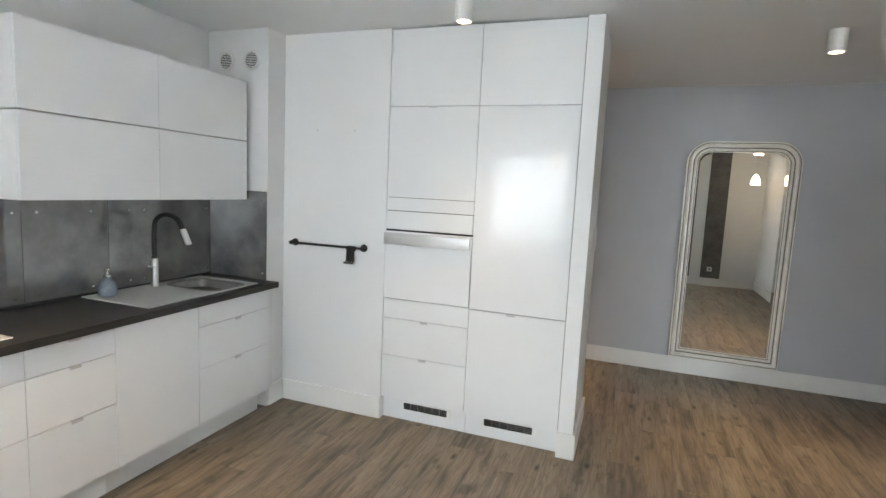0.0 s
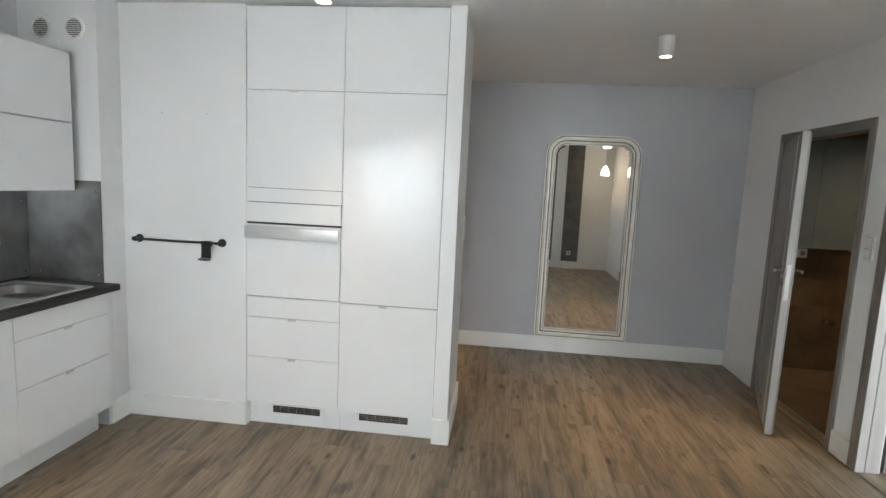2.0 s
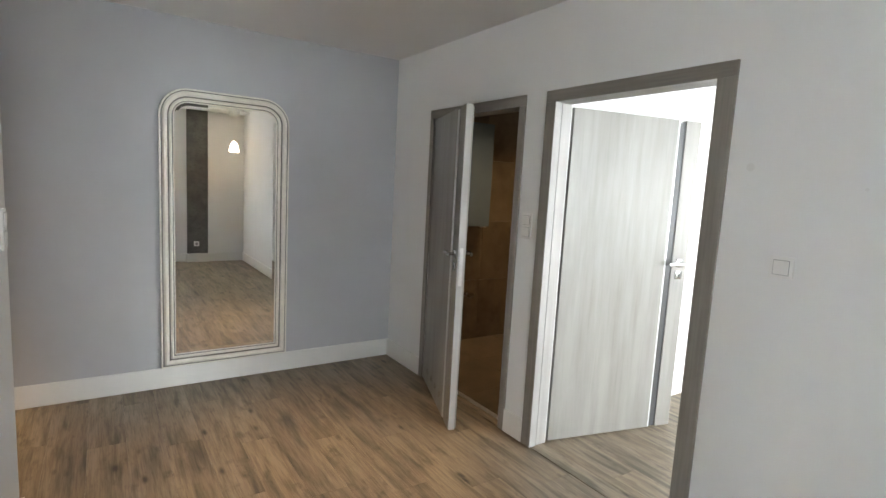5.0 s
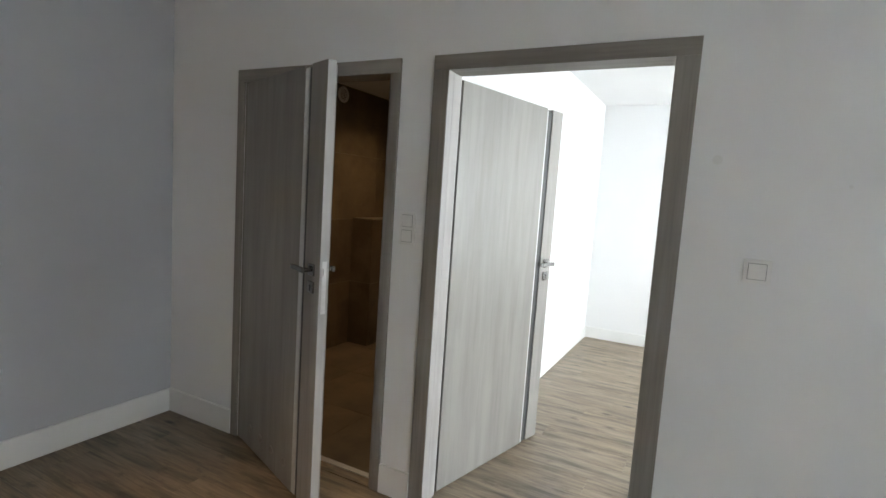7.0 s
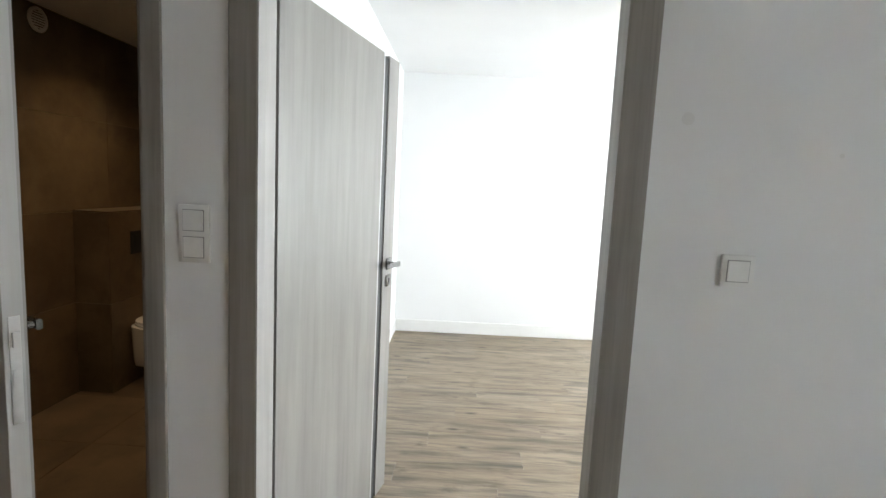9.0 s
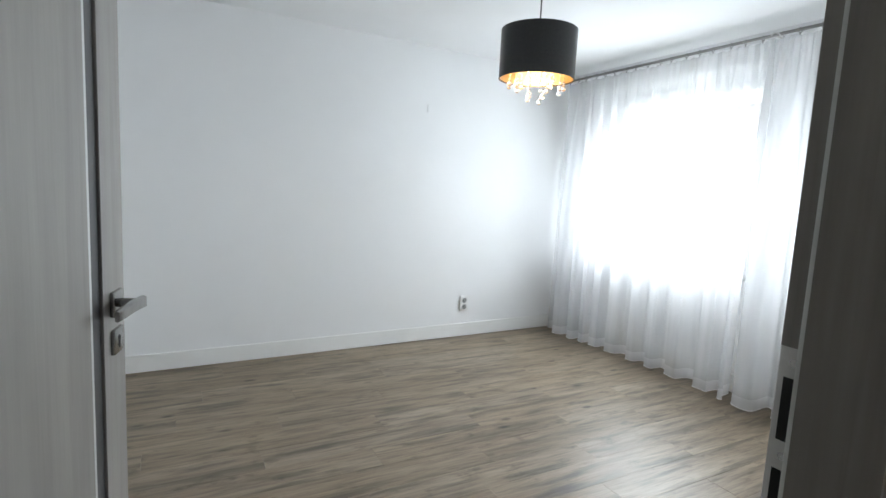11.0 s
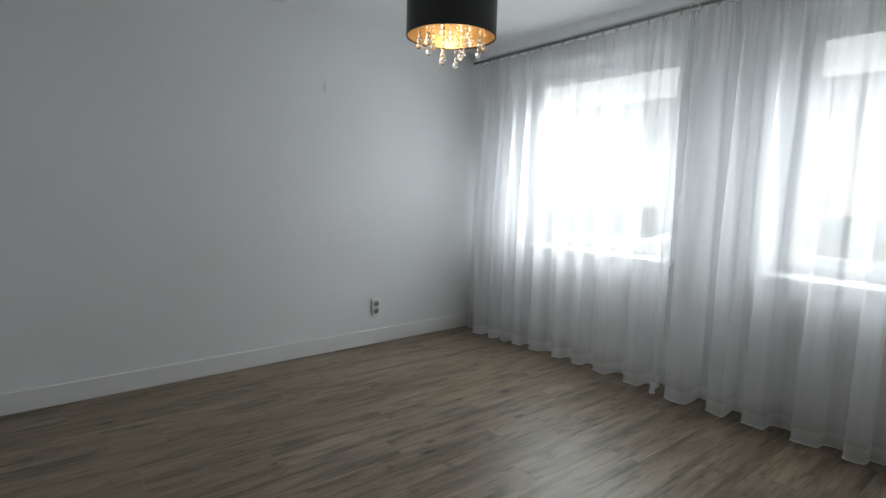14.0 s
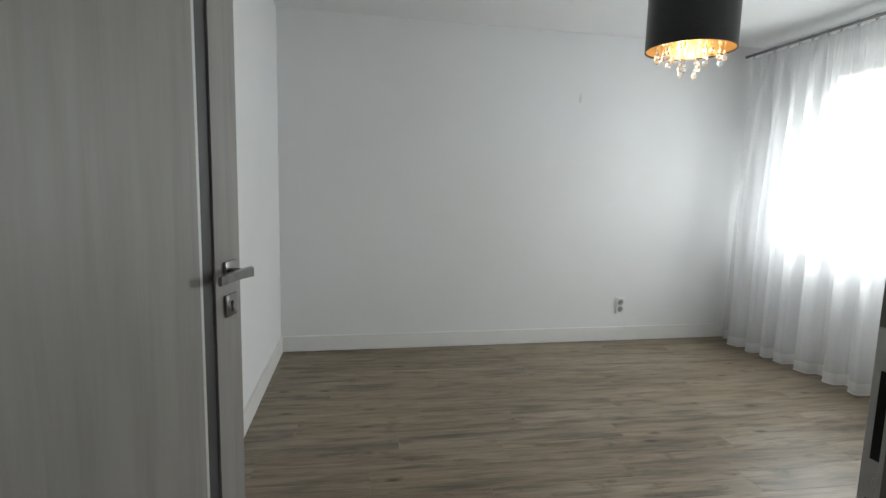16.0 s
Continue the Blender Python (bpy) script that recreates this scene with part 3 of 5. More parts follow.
def door_frame(name, label, y0, y1, hinge_in_bedroom):
    f = thing(name, label, "door frame", (XE, (y0 + y1) / 2, 0))
    f["kind"] = "structure"
    w, yc = (y1 - y0) / 2, (y0 + y1) / 2

    def loc(x0, x1, ya, yb, z0, z1):
        return (x0 - XE, x1 - XE, ya - yc, yb - yc, z0, z1)
    for nm, side in (("casing_living", -1), ("casing_room", 1)):
        xa, xb = (XE - 0.013, XE) if side < 0 else (XE2, XE2 + 0.013)
        gap = 0.004 if (side < 0) == hinge_in_bedroom else 0.029
        low = (y0 - 0.150, y0 - 0.095) if gap > 0.01 and hinge_in_bedroom else (y0 - 0.082, y0 - gap)
        for ya, yb in (low, (y1 + gap, y1 + 0.078)):
            part("casing", boxes(loc(xa, xb, ya, yb, 0.0005, DOOR_H + 0.0015), bev=0.003), FRAMEWOOD, f)
        part("head_casing", boxes(loc(xa, xb, y0 - 0.082, y1 + 0.078, DOOR_H + 0.002, DOOR_H + 0.066), bev=0.003), HEADWOOD, f)
    # lining in two steps with a rubber seal at the rebate
    xs = XE2 - 0.042 if hinge_in_bedroom else XE + 0.042
    for ya, yb, s in ((y0 - 0.028, y0, 1), (y1, y1 + 0.028, -1)):
        if hinge_in_bedroom and s < 0:
            part("lining", boxes(loc(XE - 0.0125, 2.648, ya, yb, 0.0005, DOOR_H), bev=0.0015), LINING, f, "pale door lining")
            part("groove", boxes(loc(2.648, 2.656, ya + 0.009, yb, 0.0005, DOOR_H)), GROOVE, f)
            part("stop_lining", boxes(loc(2.656, XE2 + 0.006, ya + 0.004, yb, 0.0005, DOOR_H), bev=0.0015), LINING, f, "pale door lining")
            part("rubber_seal", boxes(loc(XE2 + 0.0062, XE2 + 0.013, ya + 0.006, ya + 0.014, 0.001, DOOR_H - 0.002), bev=0.002), SEAL, f, "white rubber door seal")
            continue
        if hinge_in_bedroom:
            part("lining", boxes(loc(XE - 0.0125, xs, ya, yb, 0.0005, DOOR_H)), FRAMEWOOD, f)
            rb = (xs, XE2 - 0.011)
        else:
            part("lining", boxes(loc(xs, XE2 + 0.0125, ya, yb, 0.0005, DOOR_H)), FRAMEWOOD, f)
            rb = (XE, xs)
        inner = yb if s > 0 else ya
        a, b = sorted((inner - s * 0.016, inner - s * 0.028))
        part("rebate", boxes(loc(*rb, a, b, 0.0005, DOOR_H)), FRAMEWOOD, f)
        a, b = sorted((inner - s * 0.003, inner - s * 0.0125))
        sx = (xs, xs + 0.007) if hinge_in_bedroom else (xs - 0.007, xs)
        part("rubber_seal", boxes(loc(*sx, a, b, 0.001, DOOR_H - 0.002), bev=0.002), SEAL, f, "white rubber door seal")
    part("head_lining", boxes(loc(XE - 0.0125, XE2 + 0.001, y0 - 0.028, y1 + 0.028, DOOR_H + 0.0005, DOOR_H + 0.028)), HEADWOOD, f)
    return f


bed_frame = door_frame("door_frame_bedroom", "grey wood-decor bedroom door casing and lining", BED_Y0, BED_Y1, True)
bath_frame = door_frame("door_frame_bathroom", "grey wood-decor bathroom door casing and lining", BATH_Y0, BATH_Y1, False)
strike = part("strike_plate", boxes((0.073, 0.1035, -0.4715, -0.4700, 0.985, 1.235), bev=0.0008), STEEL, bed_frame, "steel strike plate with two dark slots")
for z0, z1 in ((1.125, 1.200), (1.015, 1.090)):
    part("slot", boxes((0.078, 0.096, -0.4702, -0.4690, z0, z1)), VOID, strike)
for z in (1.218, 1.107, 0.999):
    part("screw", tube((0.087, -0.4702, z), (0.087, -0.4690, z), 0.005), CHROME, strike)

door_leaf("door_bedroom", "whitewashed wood-decor bedroom door standing wide open", (2.755, 3.604, 0), -13.3, 0.952, 1.125, 0.118, 0.011)
door_leaf("door_bathroom", "whitewashed wood-decor bathroom door standing half open", (2.600, 4.850, 0), -111.0, 0.905, 1.130, 0.142, 0.034, vents=True)


# ---- switches and sockets ----
def switch_plate(label, at, turn, rows):
    """Plate in the local xz-plane, its face towards -y; rows: heights of the rockers."""
    s = thing("light_switch", label, "switch", at, turn=turn)
    n = len(rows)
    h = 0.041 + 0.0355 * (n - 1)
    part("plate", boxes((-0.0415, 0.0415, -0.0100, -0.0005, -h, h), bev=0.002), PLASTIC, s, smooth=True)
    for z in rows:
        # Grey rim paints the shadow line round the rocker.
        part("inner_frame", boxes((-0.0285, 0.0285, -0.0105, -0.0100, z - 0.0285, z + 0.0285), bev=0.0008), WELL, s)
        r = part("rocker", boxes((-0.0265, 0.0265, -0.0135, -0.0105, z - 0.0265, z + 0.0265), bev=0.0012), PLASTIC, s)
        r.rotation_euler.x = radians(0.6)
    return s


switch_plate("white double light switch between the door casings", (XE, 3.772, 1.333), -90, (0.0355, -0.0355))
switch_plate("white single light switch beside the bedroom door", (XE, 2.360, 1.310), -90, (0.0,))
switch_plate("white light switch on the partition's side", (0.157, 3.955, 1.30), 90, (0.0355, -0.0355))


def socket(label, at, turn, n):
    s = thing("wall_socket", label, "socket", at, turn=turn)
    h = 0.041 + 0.03 * (n - 1)
    part("plate", boxes((-0.0415, 0.0415, -0.016, -0.0005, -h, h), bev=0.003), PLASTIC, s, smooth=True)
    for k in range(n):
        z = (k - (n - 1) / 2) * 0.062
        well = part("well", lathe([(0.0245, 0.0), (0.0235, 0.0008), (0.001, 0.0008)], seg=20), WELL, s, "round socket well coloured grey as shade", True)
        well.matrix_local = pose(0, -0.0162, z, 90, 0, 0)
        bm = bmesh.new()
        for px in (-0.0095, 0.0095):
            add_tube(bm, (px, 0, 0.0007), (px, 0, 0.0016), 0.003, seg=8)
        part("pin_holes", bm, VOID, well)
        part("earth_pin", tube((0, 0.011, 0.0007), (0, 0.011, 0.006), 0.0024, seg=8), CHROME, well)
        rim = part("ring", lathe([(0.0300, 0.0), (0.0300, 0.0035), (0.0245, 0.0035), (0.0245, 0.0)], seg=20), CARCASS, well)
    return s


socket("white double socket low on the bedroom wall", (XB + 0.085, 0.829, 0.315), -88.3, 2)
socket("white socket on the wall behind the net curtain", (4.32, YSB, 0.36), 180, 1)


# ---- tall mirror ----
def arch(inset, y, x0=0.797, x1=1.680, z0=0.150, z1=2.112, r=0.190, seg=10):
    """Frame outline: square feet, rounded shoulders."""
    x0, x1, z0, z1, r = x0 + inset, x1 - inset, z0 + inset, z1 - inset, max(r - inset, 0.012)
    pts = [(x0, y, z0), (x1, y, z0)]
    pts += [(x1 - r + r * math.cos(a), y, z1 - r + r * math.sin(a)) for a in [math.pi / 2 * i / seg for i in range(seg + 1)]]
    pts += [(x0 + r + r * math.cos(a), y, z1 - r + r * math.sin(a)) for a in [math.pi / 2 * (1 + i / seg) for i in range(seg + 1)]]
    return pts


mir = thing("wall_mirror", "tall arched mirror in a stepped champagne-silver frame", "mirror", (0, 0, 0))
YF = YM - 0.006
# Outer rim coloured dark as the frame's shadow outline.
part("frame_edge", loft([arch(0.006, YF + 0.0055), arch(0.002, YF), arch(0.0, YF - 0.014), arch(0.0015, YF - 0.024)]), SILVERDARK, mir, "outer frame edge coloured dark as a shadow line", True)
part("frame_back", loft([arch(0.0015, YF - 0.024), arch(0.004, YF - 0.032), arch(0.009, YF - 0.033), arch(0.014, YF - 0.030)]), SILVER, mir, "beaded outer frame moulding", True)
part("groove", loft([arch(0.014, YF - 0.030), arch(0.0145, YF - 0.021), arch(0.019, YF - 0.021), arch(0.0205, YF - 0.030)]), SILVERDARK, mir, "frame groove darkened as shade", True)
part("frame_torus", loft([arch(0.0205 + 0.034 * k / 11, YF - 0.030 - 0.021 * math.sin(math.pi * (0.04 + 0.96 * k / 11)) ** 0.8) for k in range(12)]), SILVER, mir, smooth=True)
part("inner_groove", loft([arch(0.0545, YF - 0.030), arch(0.0555, YF - 0.020), arch(0.0615, YF - 0.019), arch(0.063, YF - 0.024)]), SILVERDARK, mir, smooth=True)
part("inner_moulding", loft([arch(0.063 + 0.021 * k / 9, YF - 0.024 + 0.003 * k / 9 - 0.012 * math.sin(math.pi * k / 9)) for k in range(10)]), SILVER, mir, smooth=True)
part("bead_groove", loft([arch(0.084, YF - 0.021), arch(0.085, YF - 0.016), arch(0.088, YF - 0.016), arch(0.089, YF - 0.020)]), SILVERDARK, mir, smooth=True)
part("sight_edge", loft([arch(0.089 + 0.008 * k / 5, YF - 0.020 - 0.005 * math.sin(math.pi * k / 5)) for k in range(5)] + [arch(0.097, YF - 0.0150)]), SILVER, mir, "bright bead round the glass", True)
bm = loft([arch(0.095, YF - 0.01594), arch(0.116, YF - 0.0150)], False, True)
part("mirror_glass", bm, MIRROR, mir, "bevelled mirror glass")


# ---- kitchen: tall units ----
def tab(parent, x0, x1, y0, y1, z0, z1):
    return part("handle", boxes((x0, x1, y0, y1, z0, z1), bev=0.0005), PALESTEEL, parent, "small steel edge pull")


def front(name, parent, x0, x1, z0, z1, pull=None, y=3.44):
    p = part(name, boxes((x0 + 0.0015, x1 - 0.0015, y, y + 0.018, z0 + 0.0015, z1 - 0.0015), bev=0.0012), GLOSS, parent)
    if pull is not None:
        tab(p, pull - 0.026, pull + 0.026, y - 0.012, y + 0.004, z1 - 0.0005, z1 + 0.0012)
        part("pull_lip", boxes((pull - 0.026, pull + 0.026, y - 0.012, y - 0.0105, z1 - 0.012, z1 + 0.001)), PALESTEEL, p)
    return p


X0, X1, X2 = -1.136, -0.537, 0.064
oven_col = thing("tall_cabinet", "white high-gloss tall cabinet housing a built-in oven", "cabinet", (0, 0, 0), "tall kitchen units")
part("body", boxes((X0, X1 - 0.001, 3.462, 4.04, 0.158, ZC - 0.006)), SHADOWCARCASS, oven_col)
front("door", oven_col, X0, X1, 2.097, ZC - 0.008)
front("door", oven_col, X0, X1, 1.519, 2.097, (X0 + X1) / 2)
front("filler_panel", oven_col, X0, X1, 1.434, 1.519)
front("drawer_front", oven_col, X0, X1, 0.715, 0.847)
front("drawer_front", oven_col, X0, X1, 0.459, 0.715, (X0 + X1) / 2)
front("drawer_front", oven_col, X0, X1, 0.160, 0.459, (X0 + X1) / 2)
fridge = thing("tall_cabinet", "white high-gloss tall cabinet with an integrated fridge", "cabinet", (0, 0, 0), "tall kitchen units")
part("body", boxes((X1 + 0.001, X2, 3.462, 4.04, 0.158, ZC - 0.006)), SHADOWCARCASS, fridge)
front("door", fridge, X1, X2, 2.097, ZC - 0.008)
front("door", fridge, X1, X2, 0.843, 2.097)
front("door", fridge, X1, X2, 0.152, 0.840, (X1 + X2) / 2 - 0.03)


def grille(parent, x0, x1, z0, z1, y):
    g = part("vent_frame", boxes((x0, x1, y - 0.006, y, z0, z0 + 0.008), (x0, x1, y - 0.006, y, z1 - 0.008, z1), (x0, x0 + 0.025, y - 0.006, y, z0 + 0.008, z1 - 0.008),
                                 (x1 - 0.025, x1, y - 0.006, y, z0 + 0.008, z1 - 0.008)), PLASTIC, parent, "white plinth air grille")
    part("vent_back", boxes((x0 + 0.025, x1 - 0.025, y - 0.0015, y - 0.0005, z0 + 0.008, z1 - 0.008)), VOID, g)
    for k in range(1, 4):
        z = z0 + 0.008 + (z1 - z0 - 0.016) * k / 4
        part("slat", boxes((x0 + 0.025, x1 - 0.025, y - 0.005, y - 0.002, z - 0.0008, z + 0.0008)), ALU, g)
    for k in range(1, 6):
        x = x0 + 0.025 + (x1 - x0 - 0.05) * k / 6
        part("bar", boxes((x - 0.0012, x + 0.0012, y - 0.0045, y - 0.002, z0 + 0.008, z1 - 0.008)), ALU, g)


p1 = part("plinth", boxes((X0, X1 - 0.001, 3.49, 3.506, 0.001, 0.157)), GLOSS, oven_col)
grille(p1, -1.005, -0.640, 0.070, 0.132, 3.49)
p2 = part("plinth", boxes((X1 + 0.001, X2, 3.49, 3.506, 0.001, 0.157)), GLOSS, fridge)
grille(p2, -0.435, -0.070, 0.070, 0.132, 3.49)

oven = thing("built_in_oven", "white glass built-in oven with a broad steel handle", "oven", (0, 0, 0))
part("control_panel", boxes((X0 + 0.003, X1 - 0.003, 3.432, 3.461, 1.312, 1.431), bev=0.002), GLOSS, oven)
part("gap", boxes((X0 + 0.003, X1 - 0.003, 3.444, 3.461, 1.3005, 1.3115)), VOID, oven)
part("oven_door", boxes((X0 + 0.003, X1 - 0.003, 3.430, 3.461, 0.852, 1.300), bev=0.002), GLOSS, oven)
oh = part("handle", boxes((X0 + 0.006, X1 - 0.006, 3.396, 3.412, 1.214, 1.290), bev=0.004), PALESTEEL, oven, "broad brushed steel oven handle", True)
for x in (X0 + 0.02, X1 - 0.036):
    part("handle_bracket", boxes((x, x + 0.016, 3.412, 3.430, 1.222, 1.282)), STEEL, oh)

# ---- kitchen: base units along the west wall ----
XF = -1.872


def base_unit(label, y0, y1, splits, pulls):
    u = thing("base_cabinet", label, "cabinet", (0, 0, 0), "kitchen base units")
    part("body", boxes((XW + 0.002, XF - 0.02, y0 + 0.0005, y1 - 0.0005, 0.157, 0.866)), SHADOWCARCASS, u)
    part("plinth", boxes((-1.981, -1.965, y0 + 0.0005, y1 - 0.0005, 0.001, 0.152)), GLOSS, u)
    for (za, zb), p in zip(zip(splits, splits[1:]), pulls):
        f = part("drawer_front" if len(splits) > 2 else "door", boxes((XF - 0.018, XF, y0 + 0.0015, y1 - 0.0015, za + 0.0015, zb - 0.0015), bev=0.0012), GLOSS, u)
        if p:
            yc = (y0 + y1) / 2
            tab(f, XF - 0.004, XF + 0.012, yc - 0.026, yc + 0.026, zb - 0.0005, zb + 0.0012)
            part("pull_lip", boxes((XF + 0.0105, XF + 0.012, yc - 0.026, yc + 0.026, zb - 0.012, zb + 0.001)), PALESTEEL, f)
    return u


base_unit("white gloss drawer cabinet under the sink's end", 2.590, 3.195, (0.158, 0.490, 0.738, 0.864), (1, 1, 0))
base_unit("white gloss full-height door front under the sink", 2.085, 2.590, (0.158, 0.864), (0,))
base_unit("narrow white gloss drawer cabinet under the worktop", 1.693, 2.085, (0.158, 0.490, 0.738, 0.864), (1, 1, 1))
base_unit("white gloss drawer cabinet under the hob", 1.093, 1.693, (0.158, 0.490, 0.738, 0.864), (1, 1, 1))
fill = thing("filler_strip", "white filler panel between base cabinet and wall pier", "panel", (0, 0, 0))
part("strip", boxes((XF - 0.040, XF - 0.022, 3.196, 3.258, 0.157, 0.866)), CARCASS, fill)

# worktop with a cut-out for the bowl
BX, BY, BHX, BHY = -2.125, 2.905, 0.185, 0.137
CX0, CX1, CY0, CY1 = XW + 0.001, -1.845, 1.05, 3.258
wt = thing("worktop", "dark brown-black laminate kitchen worktop", "worktop", (0, 0, 0))
part("slab", boxes((CX0, CX1, CY0, BY - BHY, 0.868, 0.906), (CX0, CX1, BY + BHY, CY1, 0.868, 0.906), (CX0, BX - BHX, BY - BHY, BY + BHY, 0.868, 0.906), (BX + BHX, CX1, BY - BHY, BY + BHY, 0.868, 0.906)), COUNTER, wt)
part("front_edge", boxes((CX1, CX1 + 0.002, CY0, CY1, 0.8685, 0.9055)), COUNTER, wt)
part("upstand", boxes((CX0 + 0.011, CX0 + 0.026, CY0, CY1 - 0.03, 0.9065, 0.922), bev=0.003), COUNTER, wt, "dark sealing strip along the wall")

sink = thing("kitchen_sink", "light grey sink with drainer and a steel bowl", "sink", (0, 0, 0))
S0, S1, SA, SB = -2.400, -1.905, 2.300, 3.125
part("drainer", boxes((S0, S1, SA, BY - BHY, 0.9065, 0.913), (S0, S1, BY + BHY, SB, 0.9065, 0.913), (S0, BX - BHX, BY - BHY, BY + BHY, 0.9065, 0.913), (BX + BHX, S1, BY - BHY, BY + BHY, 0.9065, 0.913)), SINK, sink)
bowl = part("bowl", loft([rounded(BX, BY, BHX + 0.020, BHY + 0.020, 0.075, 0.9135), rounded(BX, BY, BHX + 0.018, BHY + 0.018, 0.074, 0.9155), rounded(BX, BY, BHX - 0.002, BHY - 0.002, 0.07, 0.9145),
                          rounded(BX, BY, BHX - 0.008, BHY - 0.008, 0.068, 0.900), rounded(BX, BY, BHX - 0.016, BHY - 0.016, 0.062, 0.765), rounded(BX, BY, BHX - 0.045, BHY - 0.045, 0.045, 0.752)], False, True),
            RODSTEEL, sink, "brushed steel bowl with rounded corners", True)
part("drain", lathe([(0.001, 0.7535), (0.036, 0.7535), (0.040, 0.7545), (0.044, 0.7528)], (BX, BY, 0), 20), CHROME, bowl, smooth=True)

tap = thing("kitchen_tap", "steel kitchen tap with a black flexible gooseneck", "tap", (-2.331, 2.705, 0.9135))
part("base", lathe([(0.024, 0.0), (0.024, 0.006), (0.0195, 0.010), (0.0195, 0.165), (0.0175, 0.172), (0.0155, 0.172)], cap0=True, cap1=True), STEEL, tap, smooth=True)
neck = [(0, 0, 0.17), (0, 0, 0.25), (0, 0, 0.33), (0.004, 0, 0.37)]
neck += [(0.110 - 0.106 * math.cos(a), 0, 0.37 + 0.075 * math.sin(a)) for a in [math.pi * k / 14 for k in range(1, 13)]]
neck += [(0.226, 0, 0.365)]
part("gooseneck", sweep(neck, 0.0155), BLACK, tap, "black flexible hose neck", True)
part("spray_head", loft([[(0.226 + 0.045 * u + r * math.cos(a) * 0.96, r * math.sin(a), 0.365 - 0.088 * u + r * math.cos(a) * 0.3) for a in [2 * math.pi * k / 14 for k in range(14)]] for u, r in ((0, 0.0165), (0.1, 0.018), (0.9, 0.0185), (1.0, 0.0165))], True, True), STEEL, tap, "steel spray head", True)
part("lever", tube((0.012, -0.012, 0.12), (0.034, -0.075, 0.135), 0.0055, 0.0045), STEEL, tap, smooth=True)

soap = thing("soap_dispenser", "blue-grey ceramic soap dispenser with a chrome pump", "soap dispenser", (-2.307, 2.380, 0.9135))
part("bottle", lathe([(0.040, 0.0), (0.047, 0.006), (0.048, 0.045), (0.042, 0.072), (0.028, 0.090), (0.019, 0.097), (0.018, 0.104)], cap0=True, cap1=True), CERAMIC, soap, smooth=True)
bm = lathe([(0.019, 0.104), (0.019, 0.118), (0.008, 0.120), (0.008, 0.140), (0.013, 0.142), (0.013, 0.153), (0.004, 0.155)], cap0=True, cap1=True)
add_tube(bm, (0, 0, 0.147), (0.032, -0.028, 0.144), 0.005, 0.004, 10)
part("pump", bm, CHROME, soap, "chrome pump head", True)

hob = thing("hob", "white glass hob set into the worktop", "hob", (0, 0, 0))
part("glass_top", boxes((-2.385, -1.925, 1.13, 1.690, 0.9065, 0.912), bev=0.002), GLOSS, hob)
for hx, hy, r in ((-2.26, 1.28, 0.09), (-2.06, 1.28, 0.07), (-2.26, 1.53, 0.07), (-2.06, 1.53, 0.09)):
    part("zone_ring", lathe([(r, 0.9122), (r + 0.003, 0.9124)], (hx, hy, 0), 28), ALU, hob)

# splashback panels with round fixings
for label, rng in (("grey concrete-look glass splashback panel with chrome fixings", (1.05, 2.037)), ("grey concrete-look glass splashback panel with chrome fixings", (2.039, 2.487)), ("grey concrete-look glass splashback panel with chrome fixings", (2.489, 3.258))):
    sp = thing("splashback_panel", label, "splashback", (XW, rng[0], 0.907), "splashback panels")
    part("panel", boxes((0.001, 0.009, 0.0, rng[1] - rng[0], 0.0, 0.556), bev=0.001), CONCRETE, sp)
    for yy in (0.07, rng[1] - rng[0] - 0.10) if rng[1] - rng[0] < 0.6 else (0.13, 0.23, rng[1] - rng[0] - 0.04):
        for zz in (0.468, 0.045):
            part("bolt", tube((0.008, yy, zz), (0.013, yy, zz), 0.009, 0.007, 12), CHROME, sp, smooth=True)
sp = thing("splashback_panel", "grey concrete-look glass splashback on the wall pier", "splashback", (XW + 0.012, 3.26, 0.907), "splashback panels")
part("panel", boxes((0.0, 0.481, -0.009, -0.001, 0.0, 0.606), bev=0.001), CONCRETE, sp)
for xx in (0.06, 0.455):
    for zz in (0.545, 0.045):
        part("bolt", tube((xx, -0.008, zz), (xx, -0.013, zz), 0.009, 0.007, 12), CHROME, sp, smooth=True)

# wall cabinets: two rows of two
for y0, y1 in ((1.822, 2.513), (2.513, 3.196)):
    for z0, z1, lab in ((1.455, 1.839, "white high-gloss lower wall cabinet above the worktop"), (1.841, 2.226, "white high-gloss upper wall cabinet near the ceiling")):
        wc = thing("wall_cabinet", lab, "cabinet", (XW, y0, z0), "kitchen wall cabinets")
        part("body", boxes((0.001, 0.361, 0.0004, y1 - y0 - 0.0004, 0.0, z1 - z0 - 0.004)), CARCASS, wc)
        part("door", boxes((0.362, 0.380, 0.001, y1 - y0 - 0.001, 0.0005, z1 - z0 - 0.003), bev=0.001), GLOSS, wc)

